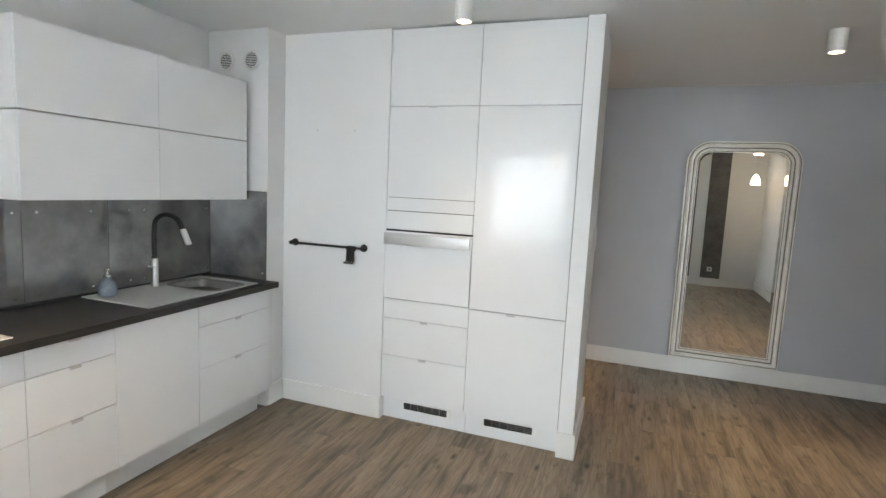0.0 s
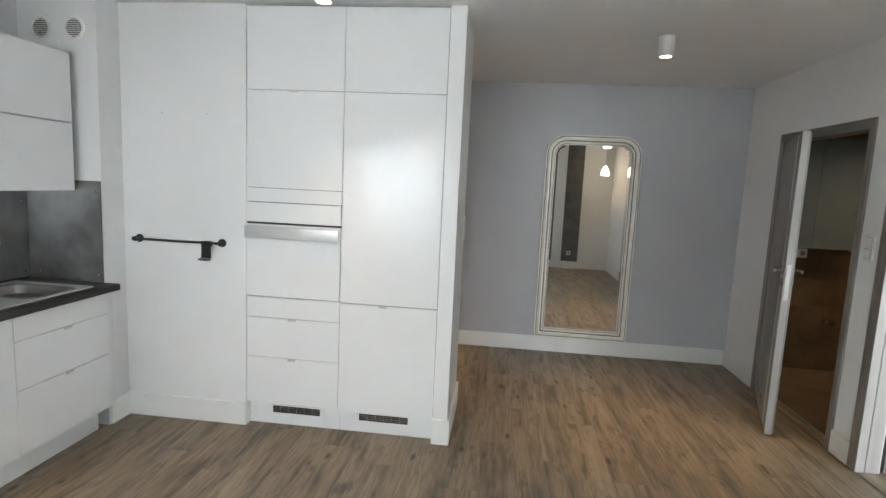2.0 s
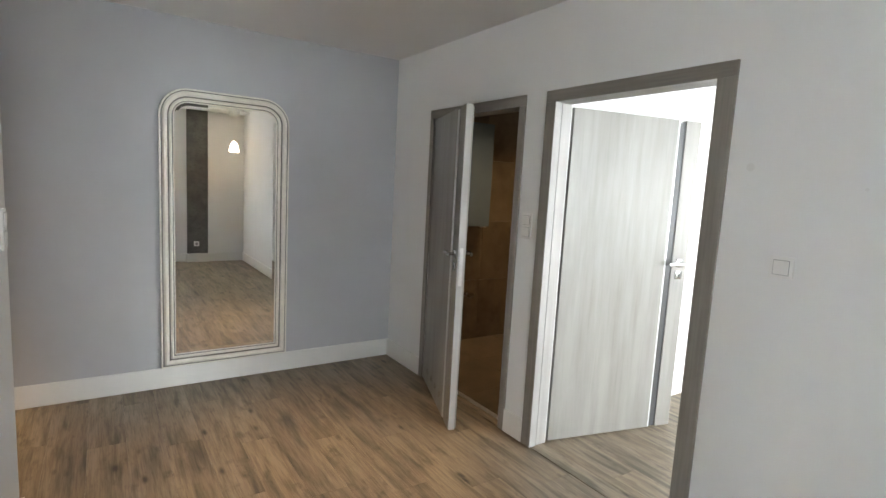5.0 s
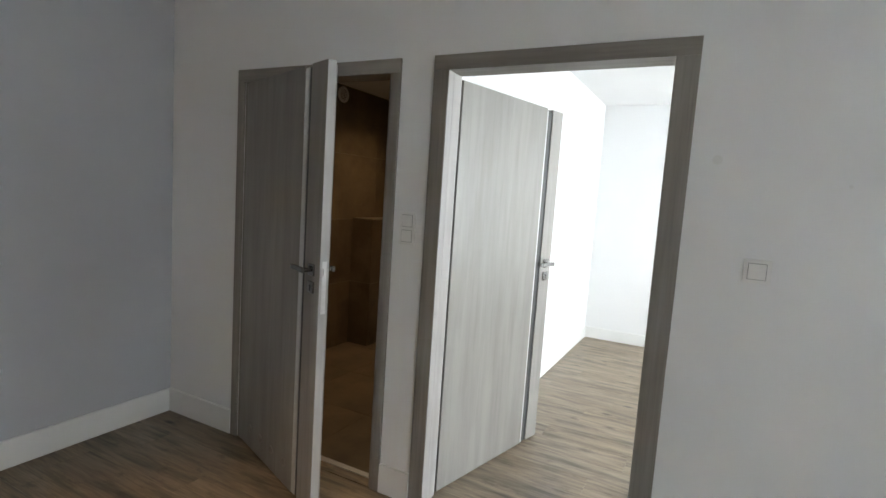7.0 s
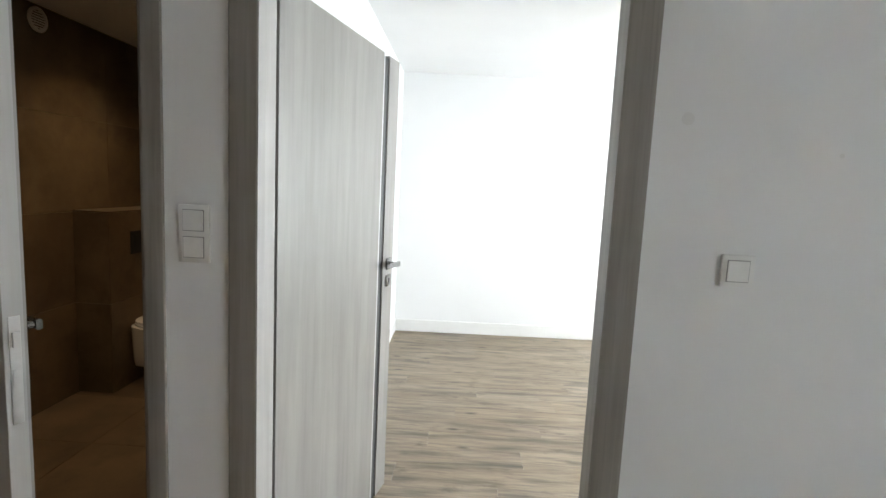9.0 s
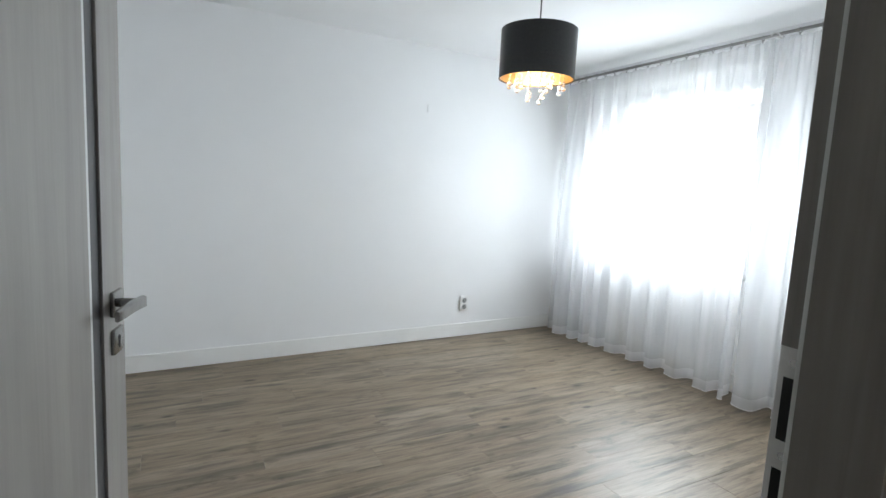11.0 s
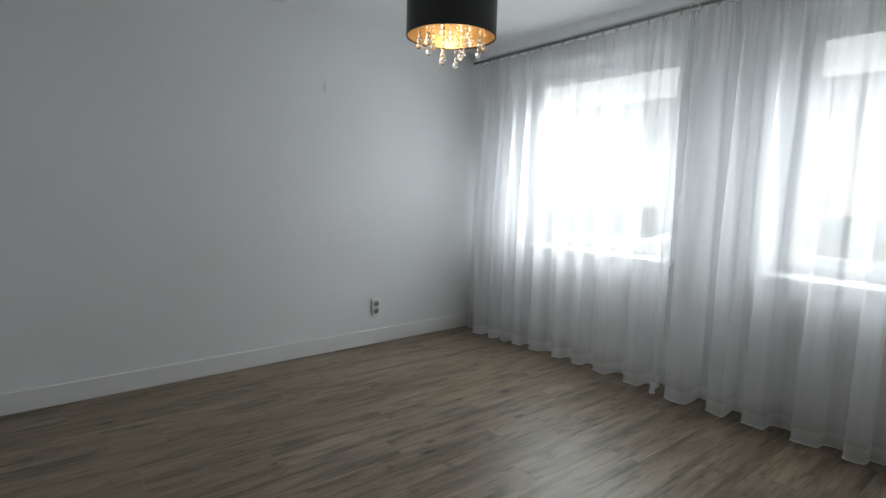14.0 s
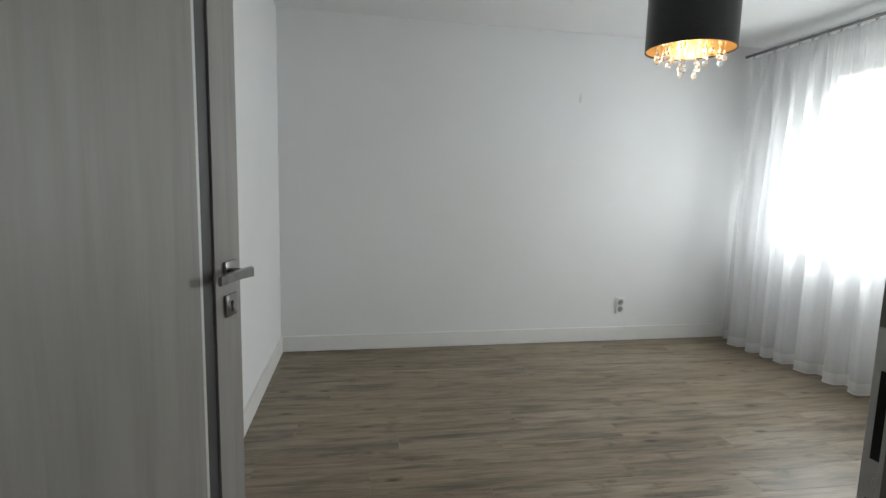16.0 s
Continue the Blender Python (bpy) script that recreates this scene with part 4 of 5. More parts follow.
# extractor vents on the pier
for vx in (-2.288, -2.078):
    v = thing("air_vent", "round white wall air vent with slats", "vent", (vx, 3.26, 2.378), "wall air vents")
    rim = part("rim", lathe([(0.066, 0.0), (0.068, 0.006), (0.064, 0.012), (0.052, 0.013), (0.050, 0.004)], seg=28), PLASTIC, v, smooth=True)
    rim.matrix_local = pose(0, 0, 0, 90, 0, 0)
    bk = part("shadow_back", lathe([(0.0005, 0.003), (0.051, 0.003)], seg=24), VOID, v)
    bk.matrix_local = pose(0, 0, 0, 90, 0, 0)
    for k in range(-4, 5):
        z = k * 0.0108
        w = math.sqrt(max(0.0505 ** 2 - z * z, 0.0001))
        part("slat", boxes((-w, w, -0.0105, -0.0045, z - 0.0022, z + 0.0022)), PLASTIC, v)

# black rail with caddy hook
rail = thing("wall_rail_bar", "black iron utensil rail with turned finials", "rail", (0, 0, 0))
RZ, RY = 1.166, 3.400
part("bar", tube((-1.838, RY, RZ), (-1.298, RY, RZ), 0.008), BLACK, rail, smooth=True)
for x, s in ((-1.842, -1), (-1.294, 1)):
    b = part("bracket", tube((x, RY, RZ), (x, 3.4385, RZ), 0.007), BLACK, rail, smooth=True)
    part("rosette", tube((x, 3.434, RZ), (x, 3.4395, RZ), 0.026, 0.026, 20), BLACK, b, smooth=True)
    f = lathe([(0.009, 0.0), (0.017, 0.004), (0.011, 0.010), (0.013, 0.018), (0.003, 0.028)], seg=16, cap0=True, cap1=True)
    fo = part("finial", f, BLACK, b, smooth=True)
    fo.matrix_local = pose(x, RY, RZ, 0, 90 * s, 0)
caddy = thing("rail_holder", "small black wire holder hanging on the rail", "holder", (-1.372, RY, RZ))
part("clip", boxes((-0.03, 0.03, -0.014, 0.012, -0.022, 0.012), bev=0.003), BLACK, caddy)
for k in range(5):
    x = -0.027 + 0.0135 * k
    part("wire", sweep([(x, -0.010, -0.020), (x, -0.012, -0.088), (x, -0.030, -0.098), (x, -0.046, -0.094)], 0.0032, 6), BLACK, caddy)
part("back_plate", boxes((-0.031, 0.031, -0.009, -0.006, -0.094, -0.020), bev=0.001), BLACK, caddy)
part("tray", boxes((-0.031, 0.031, -0.046, -0.009, -0.104, -0.099), bev=0.001), BLACK, caddy)
part("tray_rod", tube((-0.03, -0.046, -0.094), (0.03, -0.046, -0.094), 0.0025, seg=8), BLACK, caddy)
for x, z in ((-1.676, 2.0), (-1.388, 2.0)):
    s = thing("wall_screw", "small grey screw plug in the white wall", "screw", (x, 3.44, z - 0.055))
    part("head", tube((0, -0.003, 0), (0, -0.0005, 0), 0.005, seg=10), STEEL, s)


# ---- ceiling downlights ----
def downlight(x, y, power):
    d = thing("ceiling_downlight", "white cylindrical surface-mounted downlight, lit warm", "ceiling light", (x, y, ZC), "ceiling downlights")
    part("housing", lathe([(0.046, -0.0005), (0.048, -0.002), (0.048, -0.120), (0.046, -0.123), (0.038, -0.123), (0.036, -0.100)], cap0=True), PLASTIC, d, smooth=True)
    part("reflector", lathe([(0.036, -0.100), (0.024, -0.094)]), CHROME, d, smooth=True)
    part("lens", lathe([(0.024, -0.095), (0.001, -0.096)]), SPOTGLOW, d, "glowing warm lamp lens")
    warm_spot(x, y, ZC - 0.13, power)
    return d


for x, y, share in ((1.385, 3.965, 0.6), (-0.525, 3.03, 0.16), (-1.50, 1.53, 0.45), (-0.75, 4.80, 0.8)):
    downlight(x, y, SPOT_POWER * share)


# ---- living room, window side ----
col = thing("wallpaper_strip", "dark anthracite stone-print wall strip", "wall covering", (1.85, YS, 0))
part("panel", boxes((-0.163, 0.163, 0.0005, 0.05, 0.150, ZC - 0.002)), STONE, col)
part("plinth_board", boxes((-0.182, 0.182, 0.0005, 0.068, 0.001, 0.150), bev=0.004), TRIM, col, "white skirting under the strip")
socket("white socket on the dark wall strip", (1.83, YS + 0.05, 0.32), 180, 1)


def pendant(x, y, bottom):
    p = thing("pendant_lamp", "opal glass pendant lamp, lit, on a thin cord", "pendant lamp", (x, y, ZC), "pendant lamps")
    part("canopy", lathe([(0.085, -0.001), (0.085, -0.05), (0.074, -0.09), (0.012, -0.125)], cap0=True), PLASTIC, p, smooth=True)
    part("cord", tube((0, 0, -0.12), (0, 0, bottom + 0.17 - ZC), 0.003, seg=8), PLASTIC, p)
    part("shade", lathe([(0.016, bottom + 0.175 - ZC), (0.03, bottom + 0.165 - ZC), (0.062, bottom + 0.10 - ZC), (0.078, bottom + 0.03 - ZC), (0.076, bottom - ZC), (0.070, bottom + 0.002 - ZC), (0.070, bottom + 0.03 - ZC), (0.055, bottom + 0.10 - ZC)]), PENDANTGLASS, p, "glowing opal glass shade", True)
    return p


pendant(2.32, 0.35, 1.905)
pendant(-0.52, 0.10, 1.93)


# ---- windows ----
def window(name, label, x0, x1, z0, z1, yg, inner_y, mullion=None):
    w = thing(name, label, "window", ((x0 + x1) / 2, yg, z0))
    w["kind"] = "structure"
    hx, h = (x1 - x0) / 2, z1 - z0
    part("window_frame", boxes((-hx, hx, -0.035, 0.035, 0.0, 0.062), (-hx, hx, -0.035, 0.035, h - 0.062, h), (-hx, -hx + 0.062, -0.035, 0.035, 0.062, h - 0.062), (hx - 0.062, hx, -0.035, 0.035, 0.062, h - 0.062)), PVC, w)
    spans = [(-hx + 0.05, hx - 0.05)] if mullion is None else [(-hx + 0.05, mullion - (x0 + x1) / 2 - 0.001), (mullion - (x0 + x1) / 2 + 0.001, hx - 0.05)]
    for a, b in spans:
        s = part("sash", boxes((a, b, 0.0, 0.055, 0.048, 0.118), (a, b, 0.0, 0.055, h - 0.118, h - 0.048), (a, a + 0.07, 0.0, 0.055, 0.118, h - 0.118), (b - 0.07, b, 0.0, 0.055, 0.118, h - 0.118)), PVC, w)
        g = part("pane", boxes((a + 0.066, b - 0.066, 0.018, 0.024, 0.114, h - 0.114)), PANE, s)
        # Pane casts no shadow, so its tint dims only the view.
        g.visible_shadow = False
        part("handle", boxes((a + 0.02, a + 0.045, 0.055, 0.075, h / 2 - 0.04, h / 2 + 0.04), (a + 0.024, a + 0.041, 0.075, 0.088, h / 2 - 0.12, h / 2 + 0.01), bev=0.003), PVC, s)
    sill = part("window_sill", boxes((-hx - 0.04, hx + 0.04, 0.036, inner_y - yg + 0.035, -0.030, 0.004), bev=0.006), TRIM, w)
    return w


YG = -0.718
window("window_1", "white framed bedroom window behind a net curtain", W1[0], W1[1], WZ0, WZ1, YG, YSB, mullion=None)
window("window_2", "white framed bedroom window behind a net curtain", W2[0], W2[1], WZ0, WZ1, YG, YSB)
window("window_3", "white framed living room window behind a net curtain", LWX0, LWX1, LWZ0, LWZ1, YS - 0.32, YS)
# Unseen extra window, added for more even light.
window("window_4_added", "extra living room window added out of view for daylight", LVX0, LVX1, LWZ0, LWZ1, YS - 0.32, YS, mullion=0.55)

rad = thing("radiator", "white panel radiator under the bedroom window", "radiator", (3.55, YSB, 0.15))
part("panel", boxes((-0.42, 0.42, 0.025, 0.085, 0.0, 0.60), bev=0.008), PVC, rad, smooth=True)
for k in range(20):
    x = -0.38 + 0.04 * k
    part("rib", boxes((x - 0.006, x + 0.006, 0.085, 0.092, 0.04, 0.56), bev=0.003), PVC, rad)
part("top_grille", boxes((-0.42, 0.42, 0.02, 0.09, 0.601, 0.612), bev=0.003), PVC, rad)
part("bracket", boxes((-0.30, -0.27, 0.0005, 0.03, 0.05, 0.55), (0.27, 0.30, 0.0005, 0.03, 0.05, 0.55)), PVC, rad)
part("feed_pipes", boxes((0.36, 0.375, 0.05, 0.065, -0.148, 0.0), (0.39, 0.405, 0.05, 0.065, -0.148, 0.0)), CHROME, rad)


# ---- net curtains ----
def net_curtain(label, x0, x1, y, ztop, zbot, s, amp=0.134, net=NET, freq=32.0):
    c = thing("net_curtain", label, "curtain", ((x0 + x1) / 2, y, 0), "net curtains")
    xc = (x0 + x1) / 2
    n, m = int((x1 - x0) * 280), 26

    def at(u, z):
        """Gathered at the tape, opening downwards into full, uneven folds whose sides lean over."""
        x = x0 + (x1 - x0) * u
        v = (ztop - z) / (ztop - zbot)
        w = x + 0.05 * math.sin(x * 3.1 + s) + 0.028 * math.sin(x * 8.3 + 1.7 * s) + 0.012 * v * math.sin(x * 5.1 + 2.3 * s)
        th = w * freq + s
        a = 0.78 + 0.34 * math.sin(x * 1.9 + 2.2 * s)
        grow = 0.10 + 0.90 * min(1.0, v * 1.9) ** 0.8
        big = a * (0.86 * math.tanh(1.9 * math.sin(th)) + 0.14 * math.sin(th * 1.8 + 2 * s)) * amp * grow
        lean = -(0.95 / freq) * a * math.sin(2 * th) * grow * min(1.0, u * 12, (1 - u) * 12)
        small = (0.011 * math.sin(x * 96.0 + 2 * math.sin(x * 7.0)) * max(0.0, 1.0 - v * 2.2) + 0.006 * math.sin(x * 190.0) * max(0.0, 1.0 - v * 6.0))
        lift = 0.006 * math.sin(x * 2.7 + s)
        return (x - xc + lean, big + small, z + lift * v)
    hz = zbot + 0.075
    zs = [ztop - (ztop - hz) * (j / m) for j in range(m + 1)]
    loops = [[at(i / n, z) for i in range(n + 1)] for z in zs]
    part("fabric", loft(loops, closed=False), net, c, smooth=True)
    loops = [[at(i / n, z) for i in range(n + 1)] for z in (hz, (hz + zbot) / 2, zbot)]
    part("hem", loft(loops, closed=False), HEM, c, "doubled bottom hem", True)
    loops = [[(px, py + 0.002, pz) for px, py, pz in [at(i / n, z) for i in range(n + 1)]] for z in (ztop, ztop - 0.02, ztop - 0.045)]
    part("heading_tape", loft(loops, closed=False), TAPE, c, "gathered heading tape", True)
    edge = [at(i / n, zbot) for i in range(0, n + 1, 2)]
    part("hem_cord", sweep(edge, 0.0034, 5), PVC, c)
    return c


def curtain_rod(label, x0, x1, y, z, brackets):
    r = thing("curtain_rod", label, "curtain rod", ((x0 + x1) / 2, y, z))
    xc = (x0 + x1) / 2
    part("bar", tube((x0 - xc, 0, 0), (x1 - xc, 0, 0), 0.0105), RODSTEEL, r, "thin dull steel rod", True)
    for x in (x0 - xc, x1 - xc):
        part("end_cap", tube((x - 0.012, 0, 0), (x + 0.012, 0, 0), 0.0135), RODSTEEL, r, smooth=True)
    for x in brackets:
        b = part("bracket", boxes((x - xc - 0.006, x - xc + 0.006, YSB - y + 0.0005, 0.0, -0.014, -0.0095)), STEEL, r)
        part("bracket_plate", boxes((x - xc - 0.014, x - xc + 0.014, YSB - y + 0.0005, YSB - y + 0.006, -0.045, 0.03), bev=0.002), STEEL, b)
    k = x0 + 0.06
    i = 0
    while k < x1 - 0.03:
        ring = part("ring", bmesh_ring(0.016, 0.0026), RODSTEEL, r, smooth=True)
        ring.matrix_local = pose(k - xc, 0, -0.004, 0, 90, 8 * math.sin(7 * k))
        clip = part("clip", boxes((k - xc - 0.003, k - xc + 0.003, -0.004, 0.004, -0.050, -0.018)), RODSTEEL, r)
        k += 0.118 + 0.02 * math.sin(i * 2.3)
        i += 1
    return r


def bmesh_ring(R, r, seg=14, sec=6):
    return loft([[((R + r * math.cos(b)) * math.cos(a), (R + r * math.cos(b)) * math.sin(a), r * math.sin(b)) for b in [2 * math.pi * j / sec for j in range(sec)]]
                 for a in [2 * math.pi * i / seg for i in range(seg + 1)]])


CY = -0.180
curtain_rod("thin steel curtain rod with rings and brackets", 2.74, 6.535, CY - 0.03, 2.490, (3.0, 4.49, 5.80))
net_curtain("long white net curtain hanging in loose folds", 4.500, 6.435, CY, 2.448, 0.026, 0.4)
net_curtain("long white net curtain hanging in loose folds", 2.925, 4.490, CY, 2.448, 0.026, 2.1, 0.138, freq=27.0)
tail = thing("curtain_tie_cord", "short bent end of the curtain rod bracket", "hook", (4.51, CY, 2.485))
part("cord", sweep([(0, 0, 0.0), (-0.03, 0.02, 0.006), (-0.06, 0.03, -0.004), (-0.085, 0.035, -0.03)], 0.004, 8), STEEL, tail, smooth=True)
net_curtain("white net curtain before the living room window", -1.85, 1.12, YS + 0.10, 2.50, 0.03, 1.2, net=LIVINGNET)
rod2 = thing("curtain_rod", "thin steel rod above the living room window", "curtain rod", (-0.12, YS + 0.10, 2.53))
part("bar", tube((-1.8, 0, 0), (1.33, 0, 0), 0.0095), STEEL, rod2, smooth=True)
for x in (-1.6, 1.2):
    part("bracket", boxes((x - 0.006, x + 0.006, -0.0995, 0.0, -0.014, -0.0095)), STEEL, rod2)

# ---- bedroom lamp ----
LX, LY, LZ = 4.618, 1.606, 1.972
lamp = thing("drum_pendant_lamp", "black drum pendant lamp with gold lining and crystal drops, lit", "pendant lamp", (LX, LY, LZ))
R, HH = 0.194, 0.245
part("shade", lathe([(R - 0.003, 0.0), (R, 0.0), (R, HH), (R - 0.003, HH)], seg=56), SHADE, lamp, "black fabric drum shade", True)
part("lining", lathe([(R - 0.0035, 0.001), (R - 0.0035, HH - 0.001)], seg=56), GOLD, lamp, "gold foil shade lining", True)
part("trim_ring", lathe([(R + 0.0008, 0.0), (R + 0.0008, 0.006), (R - 0.0045, 0.006), (R - 0.0045, 0.0), (R + 0.0008, 0.0)], seg=56), SHADE, lamp, smooth=True)
part("top_plate", lathe([(0.002, HH - 0.004), (R - 0.006, HH - 0.004)], seg=40), GOLD, lamp)
part("cable", tube((0, 0, HH - 0.004), (0, 0, ZC - LZ - 0.03), 0.0035, seg=8), BLACK, lamp)
part("canopy", lathe([(0.055, ZC - LZ - 0.001), (0.055, ZC - LZ - 0.03), (0.006, ZC - LZ - 0.045)], cap0=True), CHROME, lamp, smooth=True)
part("bulb_holder", tube((0, 0, HH - 0.01), (0, 0, 0.135), 0.016), CHROME, lamp, smooth=True)
part("bulb", add_ball(bmesh.new(), (0, 0, 0.098), 0.022, 1.0, 1.7, 14), BULB, lamp, "glowing warm bulb", True)
drop = bmesh.new()
add_ball(drop, (0, 0, 0), 0.0125, 1.0, 1.15, 10)
add_tube(drop, (0, 0, 0.010), (0, 0, 0.036), 0.0085, 0.002, 10)
drop_me = bpy.data.meshes.new("crystal_drop")
drop.to_mesh(drop_me)
drop.free()
drop_me.materials.append(CRYSTAL)
bead = bmesh.new()
add_ball(bead, (0, 0, 0), 0.0065, seg=8)
bead_me = bpy.data.meshes.new("crystal_bead")
bead.to_mesh(bead_me)
bead.free()
bead_me.materials.append(CRYSTAL)
for me in (drop_me, bead_me):
    for p in me.polygons:
        p.use_smooth = True
rng = random.Random(5)
for count, rad_, low in ((11, 0.142, -0.045), (6, 0.098, -0.015), (4, 0.048, -0.100)):
    for k in range(count):
        a = 2 * math.pi * (k + 0.3 * rng.random()) / count
        x, y = rad_ * math.cos(a), rad_ * math.sin(a)
        z = low + rng.uniform(-0.016, 0.016)
        strand = part("strand", tube((x, y, z + 0.03), (x, y, HH - 0.006), 0.0009, seg=5), CHROME, lamp, "hanging crystal strand")
        d = new("crystal_drop", drop_me)
        d.parent = strand
        d.location = (x, y, z)
        for j in range(5):
            b = new("crystal_bead", bead_me)
            b.parent = strand
            b.location = (x, y, z + 0.058 + 0.026 * j)
pl = new("lamp_light", bpy.data.lights.new("lamp_light", "POINT"))
pl.data.energy, pl.data.color, pl.data.shadow_soft_size = 0.34, (1.0, 0.74, 0.42), 0.03
pl.location = (LX, LY, LZ + 0.055)

# small wear on the walls
plug = thing("wall_plug", "small grey plug stuck in the bedroom wall", "wall plug", (XB + 0.071, 1.302, 2.066))
part("plug", boxes((-0.006, -0.0005, -0.009, 0.009, -0.035, 0.03), bev=0.002), CARCASS, plug)

# ---- bathroom ----
BXF = 5.345
box_ = thing("cistern_box", "brown tiled cistern box behind the toilet", "built-in box", (0, 0, 0))
part("core", boxes((4.538, 5.49, BXF + 0.008, YBN - 0.010, 0.001, 1.214)), GROUT, box_)
for x0, x1 in ((4.530, 5.128), (5.131, 5.49)):
    for z0, z1 in ((0.002, 0.611), (0.614, 1.214)):
        part("tile", boxes((x0, x1, BXF, BXF + 0.0078, z0, z1), bev=0.001), BATHTILE, box_)
for z0, z1 in ((0.002, 0.611), (0.614, 1.214)):
    part("tile", boxes((4.530, 4.5378, BXF + 0.008, YBN - 0.002, z0, z1), bev=0.001), BATHTILE, box_)
part("top_tile", boxes((4.528, 5.49, BXF - 0.002, YBN - 0.002, 1.2145, 1.224), bev=0.001), BATHTILE, box_)
fl = thing("flush_plate", "dark flush plate on the tiled box", "flush plate", (4.86, BXF, 1.0))
part("plate", boxes((-0.12, 0.12, -0.010, -0.0005, -0.08, 0.08), bev=0.003), BLACK, fl)
for x in (-0.05, 0.05):
    part("button", boxes((x - 0.04, x + 0.04, -0.013, -0.010, -0.05, 0.05), bev=0.002), BLACK, fl)
wc = thing("wall_hung_toilet", "white wall-hung toilet with closed lid", "toilet", (4.80, BXF, 0.42))


def oval(sx, back, front_, z, n=28):
    pts = []
    for k in range(n):
        a = 2 * math.pi * k / n
        y = -(back + front_) / 2 + (front_ - back) / 2 * math.sin(a)
        c = math.cos(a)
        pts.append((sx * math.copysign(abs(c) ** 0.6, c), y, z))
    return pts


part("bowl", loft([oval(0.095, 0.0, 0.22, -0.29), oval(0.12, 0.0, 0.29, -0.25), oval(0.150, 0.0, 0.41, -0.16), oval(0.172, 0.0, 0.505, -0.06), oval(0.179, 0.0, 0.53, -0.015), oval(0.18, 0.0, 0.535, 0.0), oval(0.165, 0.01, 0.52, 0.004)], True, True), PORCELAIN, wc, smooth=True)
part("seat", loft([oval(0.182, 0.03, 0.537, 0.006), oval(0.185, 0.028, 0.540, 0.012), oval(0.184, 0.03, 0.538, 0.024), oval(0.165, 0.05, 0.52, 0.027)], True, True), PORCELAIN, wc, smooth=True)
part("lid", loft([oval(0.180, 0.03, 0.535, 0.0275), oval(0.183, 0.03, 0.538, 0.034), oval(0.180, 0.032, 0.535, 0.046), oval(0.12, 0.09, 0.47, 0.051)], True, True), PORCELAIN, wc, smooth=True)

cab = thing("bathroom_cabinet", "bathroom mirror cabinet with its reflections coloured blue-grey", "cabinet", (0, 0, 0))
CYF = YBN - 0.165
part("body", boxes((2.80, 3.628, CYF + 0.02, YBN - 0.001, 1.176, 2.145)), CARCASS, cab)
for x0, x1 in ((2.80, 3.213), (3.216, 3.628)):
    d = part("door", boxes((x0, x1, CYF, CYF + 0.019, 1.172, 2.148), bev=0.002), BLUEGLASS, cab)
    part("handle", boxes((x1 - 0.10, x1 - 0.04, CYF - 0.008, CYF + 0.01, 1.166, 1.1715)), STEEL, d)
valve = thing("water_valve", "chrome washing machine valve on the tiles", "valve", (3.52, YBN, 0.478))
part("rosette", tube((0, -0.008, 0), (0, -0.0005, 0), 0.03, 0.03, 20), CHROME, valve, smooth=True)
part("spout", tube((0, -0.055, 0), (0, -0.008, 0), 0.012, seg=12), CHROME, valve, smooth=True)
part("knob", tube((0.0, -0.095, -0.005), (0, -0.055, -0.005), 0.030, 0.022, 14), CHROME, valve, smooth=True)
part("outlet", tube((-0.045, -0.045, 0.02), (-0.01, -0.045, 0.0), 0.010, seg=10), CHROME, valve, smooth=True)
socket("white double socket under the bathroom cabinet", (3.225, YBN, 1.11), 0, 1)
bv = thing("air_vent", "round beige bathroom air vent", "vent", (4.31, YBN, 2.335), "wall air vents")
rim = part("rim", lathe([(0.070, 0.0), (0.072, 0.008), (0.066, 0.014), (0.055, 0.014), (0.053, 0.004)], seg=28), PLASTIC, bv, smooth=True)
rim.matrix_local = pose(0, 0, 0, 90, 0, 0)
for k in range(-3, 4):
    z = k * 0.0145
    w = math.sqrt(0.0535 ** 2 - z * z)
    part("slat", boxes((-w, w, -0.010, -0.004, z - 0.004, z + 0.004)), PLASTIC, bv)
for x, y in ((3.55, 4.75), (4.534, 4.988)):
    d = thing("recessed_spot", "recessed warm bathroom ceiling spot, lit", "ceiling light", (x, y, ZBATH), "bathroom spots")
    part("ring", lathe([(0.045, -0.0005), (0.043, -0.006), (0.030, -0.006)], seg=24), CHROME, d, smooth=True)
    part("lens", lathe([(0.030, -0.005), (0.001, -0.005)], seg=20), SPOTGLOW, d, "glowing warm lens")
    warm_spot(x, y, ZBATH - 0.02, BATH_POWER, 130, 0.8, (1.0, 0.76, 0.50))

# ---- outside ----
structure("ground", boxes((-120, 130, -160, -0.86, -0.6, -0.3)), LAWN, "mown green lawn outside the windows")


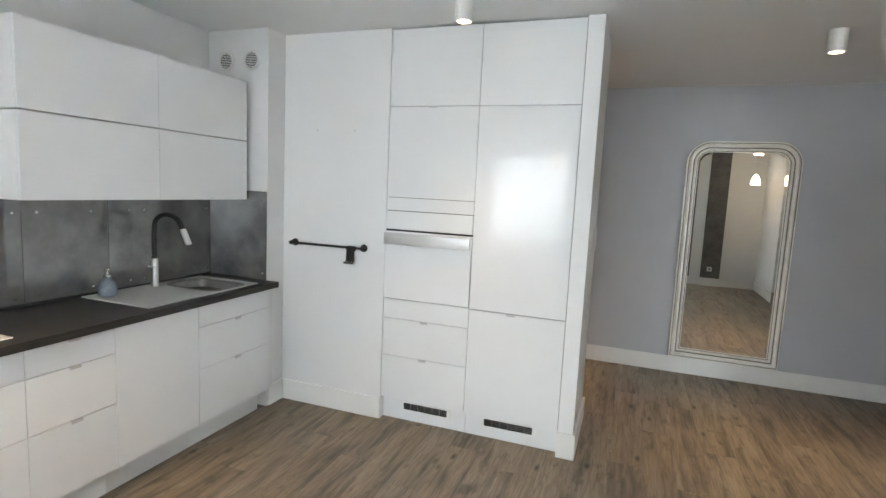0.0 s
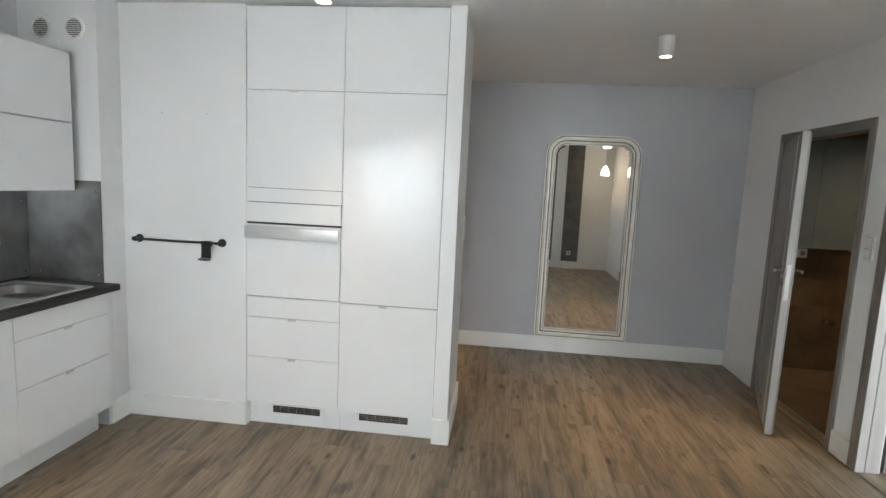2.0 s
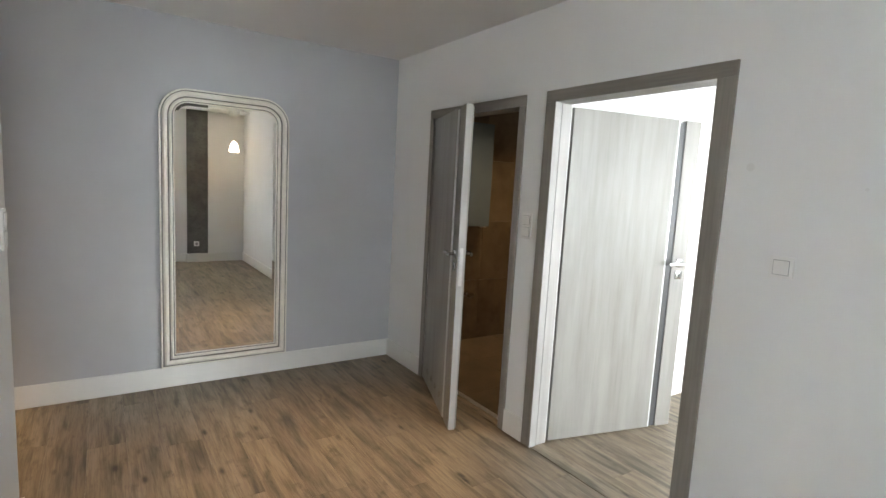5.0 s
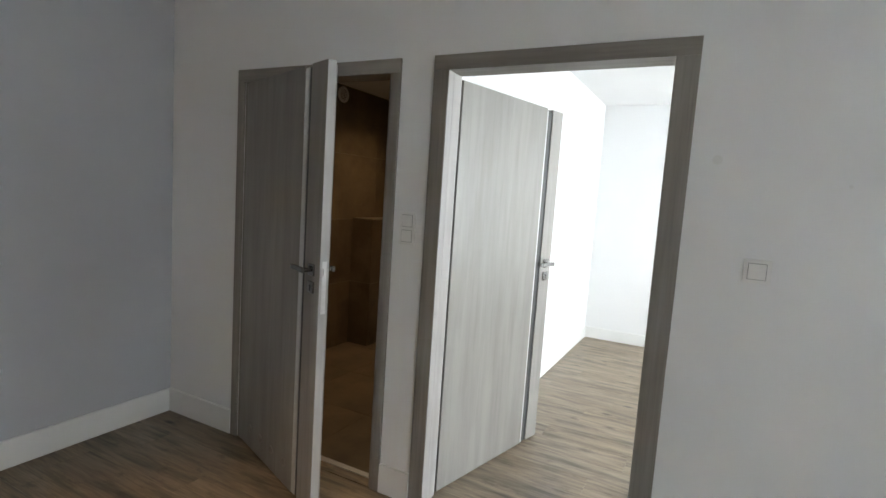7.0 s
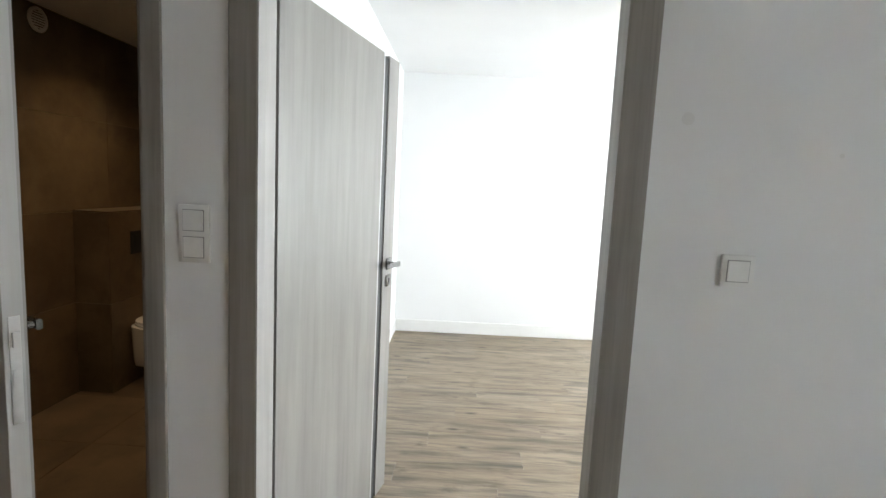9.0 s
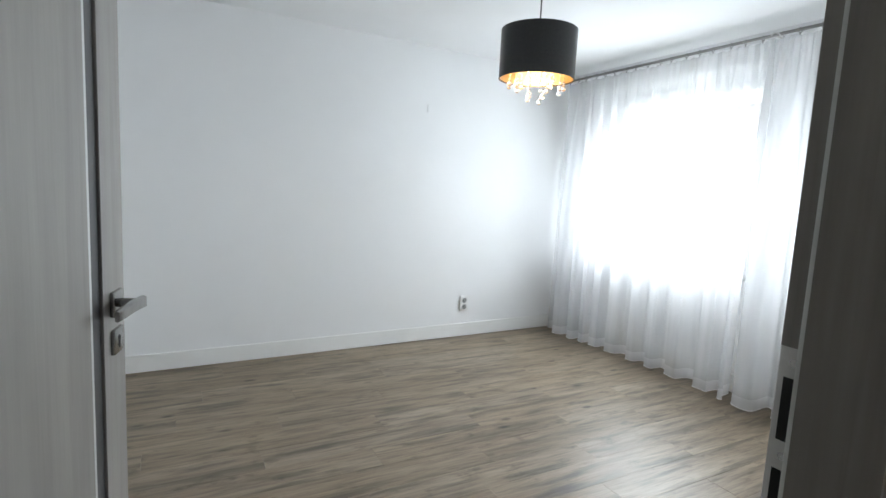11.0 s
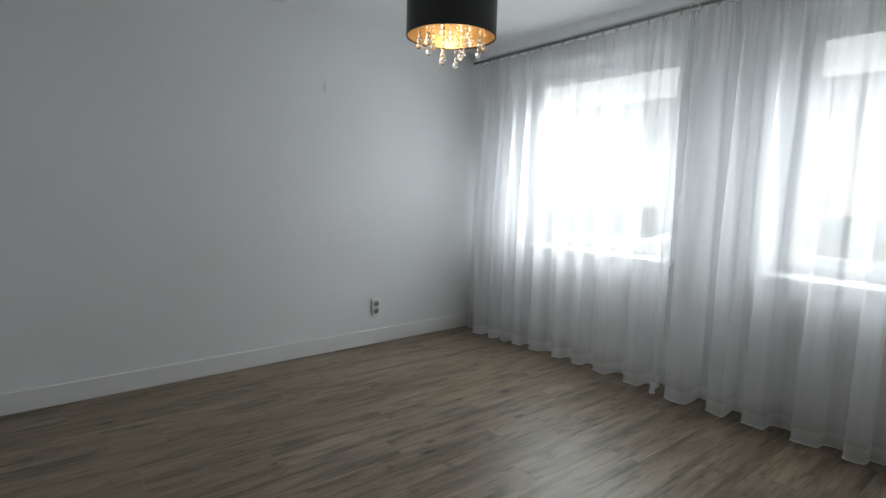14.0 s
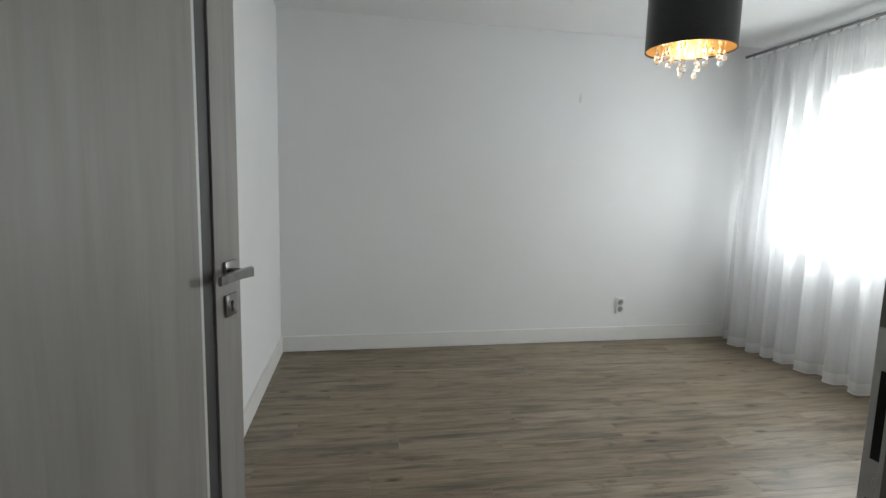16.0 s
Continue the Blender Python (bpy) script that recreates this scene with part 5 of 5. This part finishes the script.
def house(label, x0, x1, y0, depth, eave, ridge, cols, skylights=()):
    h = thing("house", label, "house", ((x0 + x1) / 2, y0, -0.3))
    hx = (x1 - x0) / 2
    part("wall", boxes((-hx, hx, -depth, 0, 0, eave)), RENDERWALL, h)
    bm = loft([[(-hx - 0.4, 0.5, eave - 0.1), (-hx - 0.4, -depth / 2, ridge), (-hx - 0.4, -depth - 0.5, eave - 0.1)], [(hx + 0.4, 0.5, eave - 0.1), (hx + 0.4, -depth / 2, ridge), (hx + 0.4, -depth - 0.5, eave - 0.1)]], True, True)
    rf = part("roof", bm, ROOF, h)
    for cx in skylights:
        u = 0.45
        sk = part("skylight", boxes((-0.45, 0.45, -0.6, 0.6, 0.0, 0.09)), DARKPANE, rf)
        sk.matrix_local = Matrix.Translation((cx, 0.5 - u * (depth / 2 + 0.5), eave - 0.1 + u * (ridge - eave + 0.1))) @ pose(0, 0, 0, -math.degrees(math.atan2(ridge - eave, depth / 2)), 0, 0)
    for cx, z, w, hh in cols:
        fr = part("window", boxes((cx - w / 2, cx + w / 2, 0.001, 0.05, z, z + hh), bev=0.01), PVC, h)
        part("pane", boxes((cx - w / 2 + 0.08, cx + w / 2 - 0.08, 0.051, 0.055, z + 0.08, z + hh - 0.08)), DARKPANE, fr)
        part("sill", boxes((cx - w / 2 - 0.08, cx + w / 2 + 0.08, 0.001, 0.15, z - 0.08, z - 0.01)), STONE, fr)
    part("gutter", boxes((-hx - 0.4, hx + 0.4, 0.5, 0.62, eave - 0.22, eave - 0.1)), STONE, h)
    return h


house("long white rendered house with a grey tiled roof", -14, 34, -24, 11, 5.3, 8.0, [(-21 + 3.1 * k, z, 1.3, 1.3) for k in range(14) for z in (0.9, 3.1)], (-12.0, -6.5, -3.0, 1.5, 4.5, 11.0))


def hedge(label, x0, x1, y, h, seed):
    hd = thing("hedge", label, "hedge", ((x0 + x1) / 2, y, -0.3))
    r = random.Random(seed)
    verts, faces = [], []
    n = int((x1 - x0) * 260)
    for k in range(n):
        x = r.uniform(-(x1 - x0) / 2, (x1 - x0) / 2)
        z = h * (r.random() ** 0.7) * (1 + 0.12 * math.sin(x * 1.7))
        p = Vector((x, r.uniform(-0.4, 0.4), z))
        d = Vector((r.uniform(-1, 1), r.uniform(-1, 1), r.uniform(-1, 1))).normalized() * 0.11
        e = d.orthogonal().normalized() * 0.07
        i = len(verts)
        verts += [p - d, p + e, p + d, p - e]
        faces.append((i, i + 1, i + 2, i + 3))
    me = bpy.data.meshes.new("leaves")
    me.from_pydata(verts, [], faces)
    me.materials.append(LEAF)
    lv = new("leaves", me)
    lv.parent = hd
    tagged(lv, kind="stuff")
    bm = bmesh.new()
    for k in range(int((x1 - x0) / 0.8)):
        x = -(x1 - x0) / 2 + 0.4 + 0.8 * k
        add_tube(bm, (x, 0, 0), (x + 0.1, 0.05, h * 0.7), 0.03, 0.01, 6)
    part("stems", bm, SCREED, hd)
    return hd


hedge("green garden hedge in front of the house", -8, 22, -19, 1.0, 3)

# ---- small marks on the living room wall ----
for y, z, r in ((2.520, 1.685, 0.016), (2.135, 1.611, 0.006)):
    mark = thing("filler_spot", "small smoothed filler spot on the white wall", "wall mark", (XE, y, z), "filler spots")
    part("patch", tube((-0.0012, 0, 0), (-0.0004, 0, 0), r, r, 18), CARCASS, mark, smooth=True)

# ---- floor planks and tiles ----
PW, PL, PG = 0.186, 1.224, 0.0003
meshes = {}


def plank_mesh(w, l):
    key = (round(w, 3), round(l, 3))
    if key not in meshes:
        bm = bmesh.new()
        hw, hl, c = key[0] / 2 - PG, key[1] / 2 - PG, 0.0005
        loops = [[(sx * (hw - i), sy * (hl - i), z) for sx, sy in ((1, 1), (-1, 1), (-1, -1), (1, -1))] for i, z in ((0, -0.009), (0, -c), (c, 0.0))]
        loft(loops, True, True, bm=bm)
        me = bpy.data.meshes.new("plank")
        bm.to_mesh(me)
        bm.free()
        me.materials.append(PLANK)
        meshes[key] = me
    return meshes[key]


def lay(x0, x1, y0, y1):
    i = math.floor(x0 / PW)
    while i * PW < x1:
        xa, xb = max(x0, i * PW), min(x1, (i + 1) * PW)
        off = (i * 0.437 % 1.0) * PL
        j = math.floor((y0 - off) / PL)
        while off + j * PL < y1:
            ya, yb = max(y0, off + j * PL), min(y1, off + (j + 1) * PL)
            if xb - xa > 0.01 and yb - ya > 0.01:
                p = new("plank", plank_mesh(xb - xa, yb - ya))
                p.parent = floor
                p.location = ((xa + xb) / 2, (ya + yb) / 2, 0)
            j += 1
        i += 1


lay(XW, XE, YS, YM)
lay(XE, XE2, BED_Y0 - 0.03, BED_Y1 + 0.03)
lay(XE, 2.69, BATH_Y0 - 0.03, BATH_Y1 + 0.03)
lay(XE2, XC, YSB, YN)
part("threshold", boxes((2.672, 2.708, BATH_Y0, BATH_Y1, -0.004, 0.005), bev=0.002), ALU, floor, "metal threshold strip")

for x0 in (2.484, 3.684, 4.884):
    for k, (z0, z1) in enumerate(((0, 0.612), (0.612, 1.212), (1.212, 1.815), (1.815, ZBATH))):
        a, b = max(XE2, x0), min(5.5, x0 + 1.2)
        t = part("tile", boxes((0.0015, b - a - 0.0015, -0.009, 0.0, 0.0015, z1 - z0 - 0.0015), bev=0.0008), BATHTILE, bath_wall)
        t.location = (a, YBN + 0.009, z0)
for i in range(5):
    for j in range(4):
        a, b = 2.69 + 0.6 * i, min(5.5, 3.29 + 0.6 * i)
        c, d = YN + 0.13 + 0.6 * j, min(YBN, YN + 0.73 + 0.6 * j)
        if d - c > 0.02:
            part("tile", boxes((a + 0.0015, b - 0.0015, c + 0.0015, d - 0.0015, -0.006, -0.0005), bev=0.0008), BATHTILE, bath_floor)
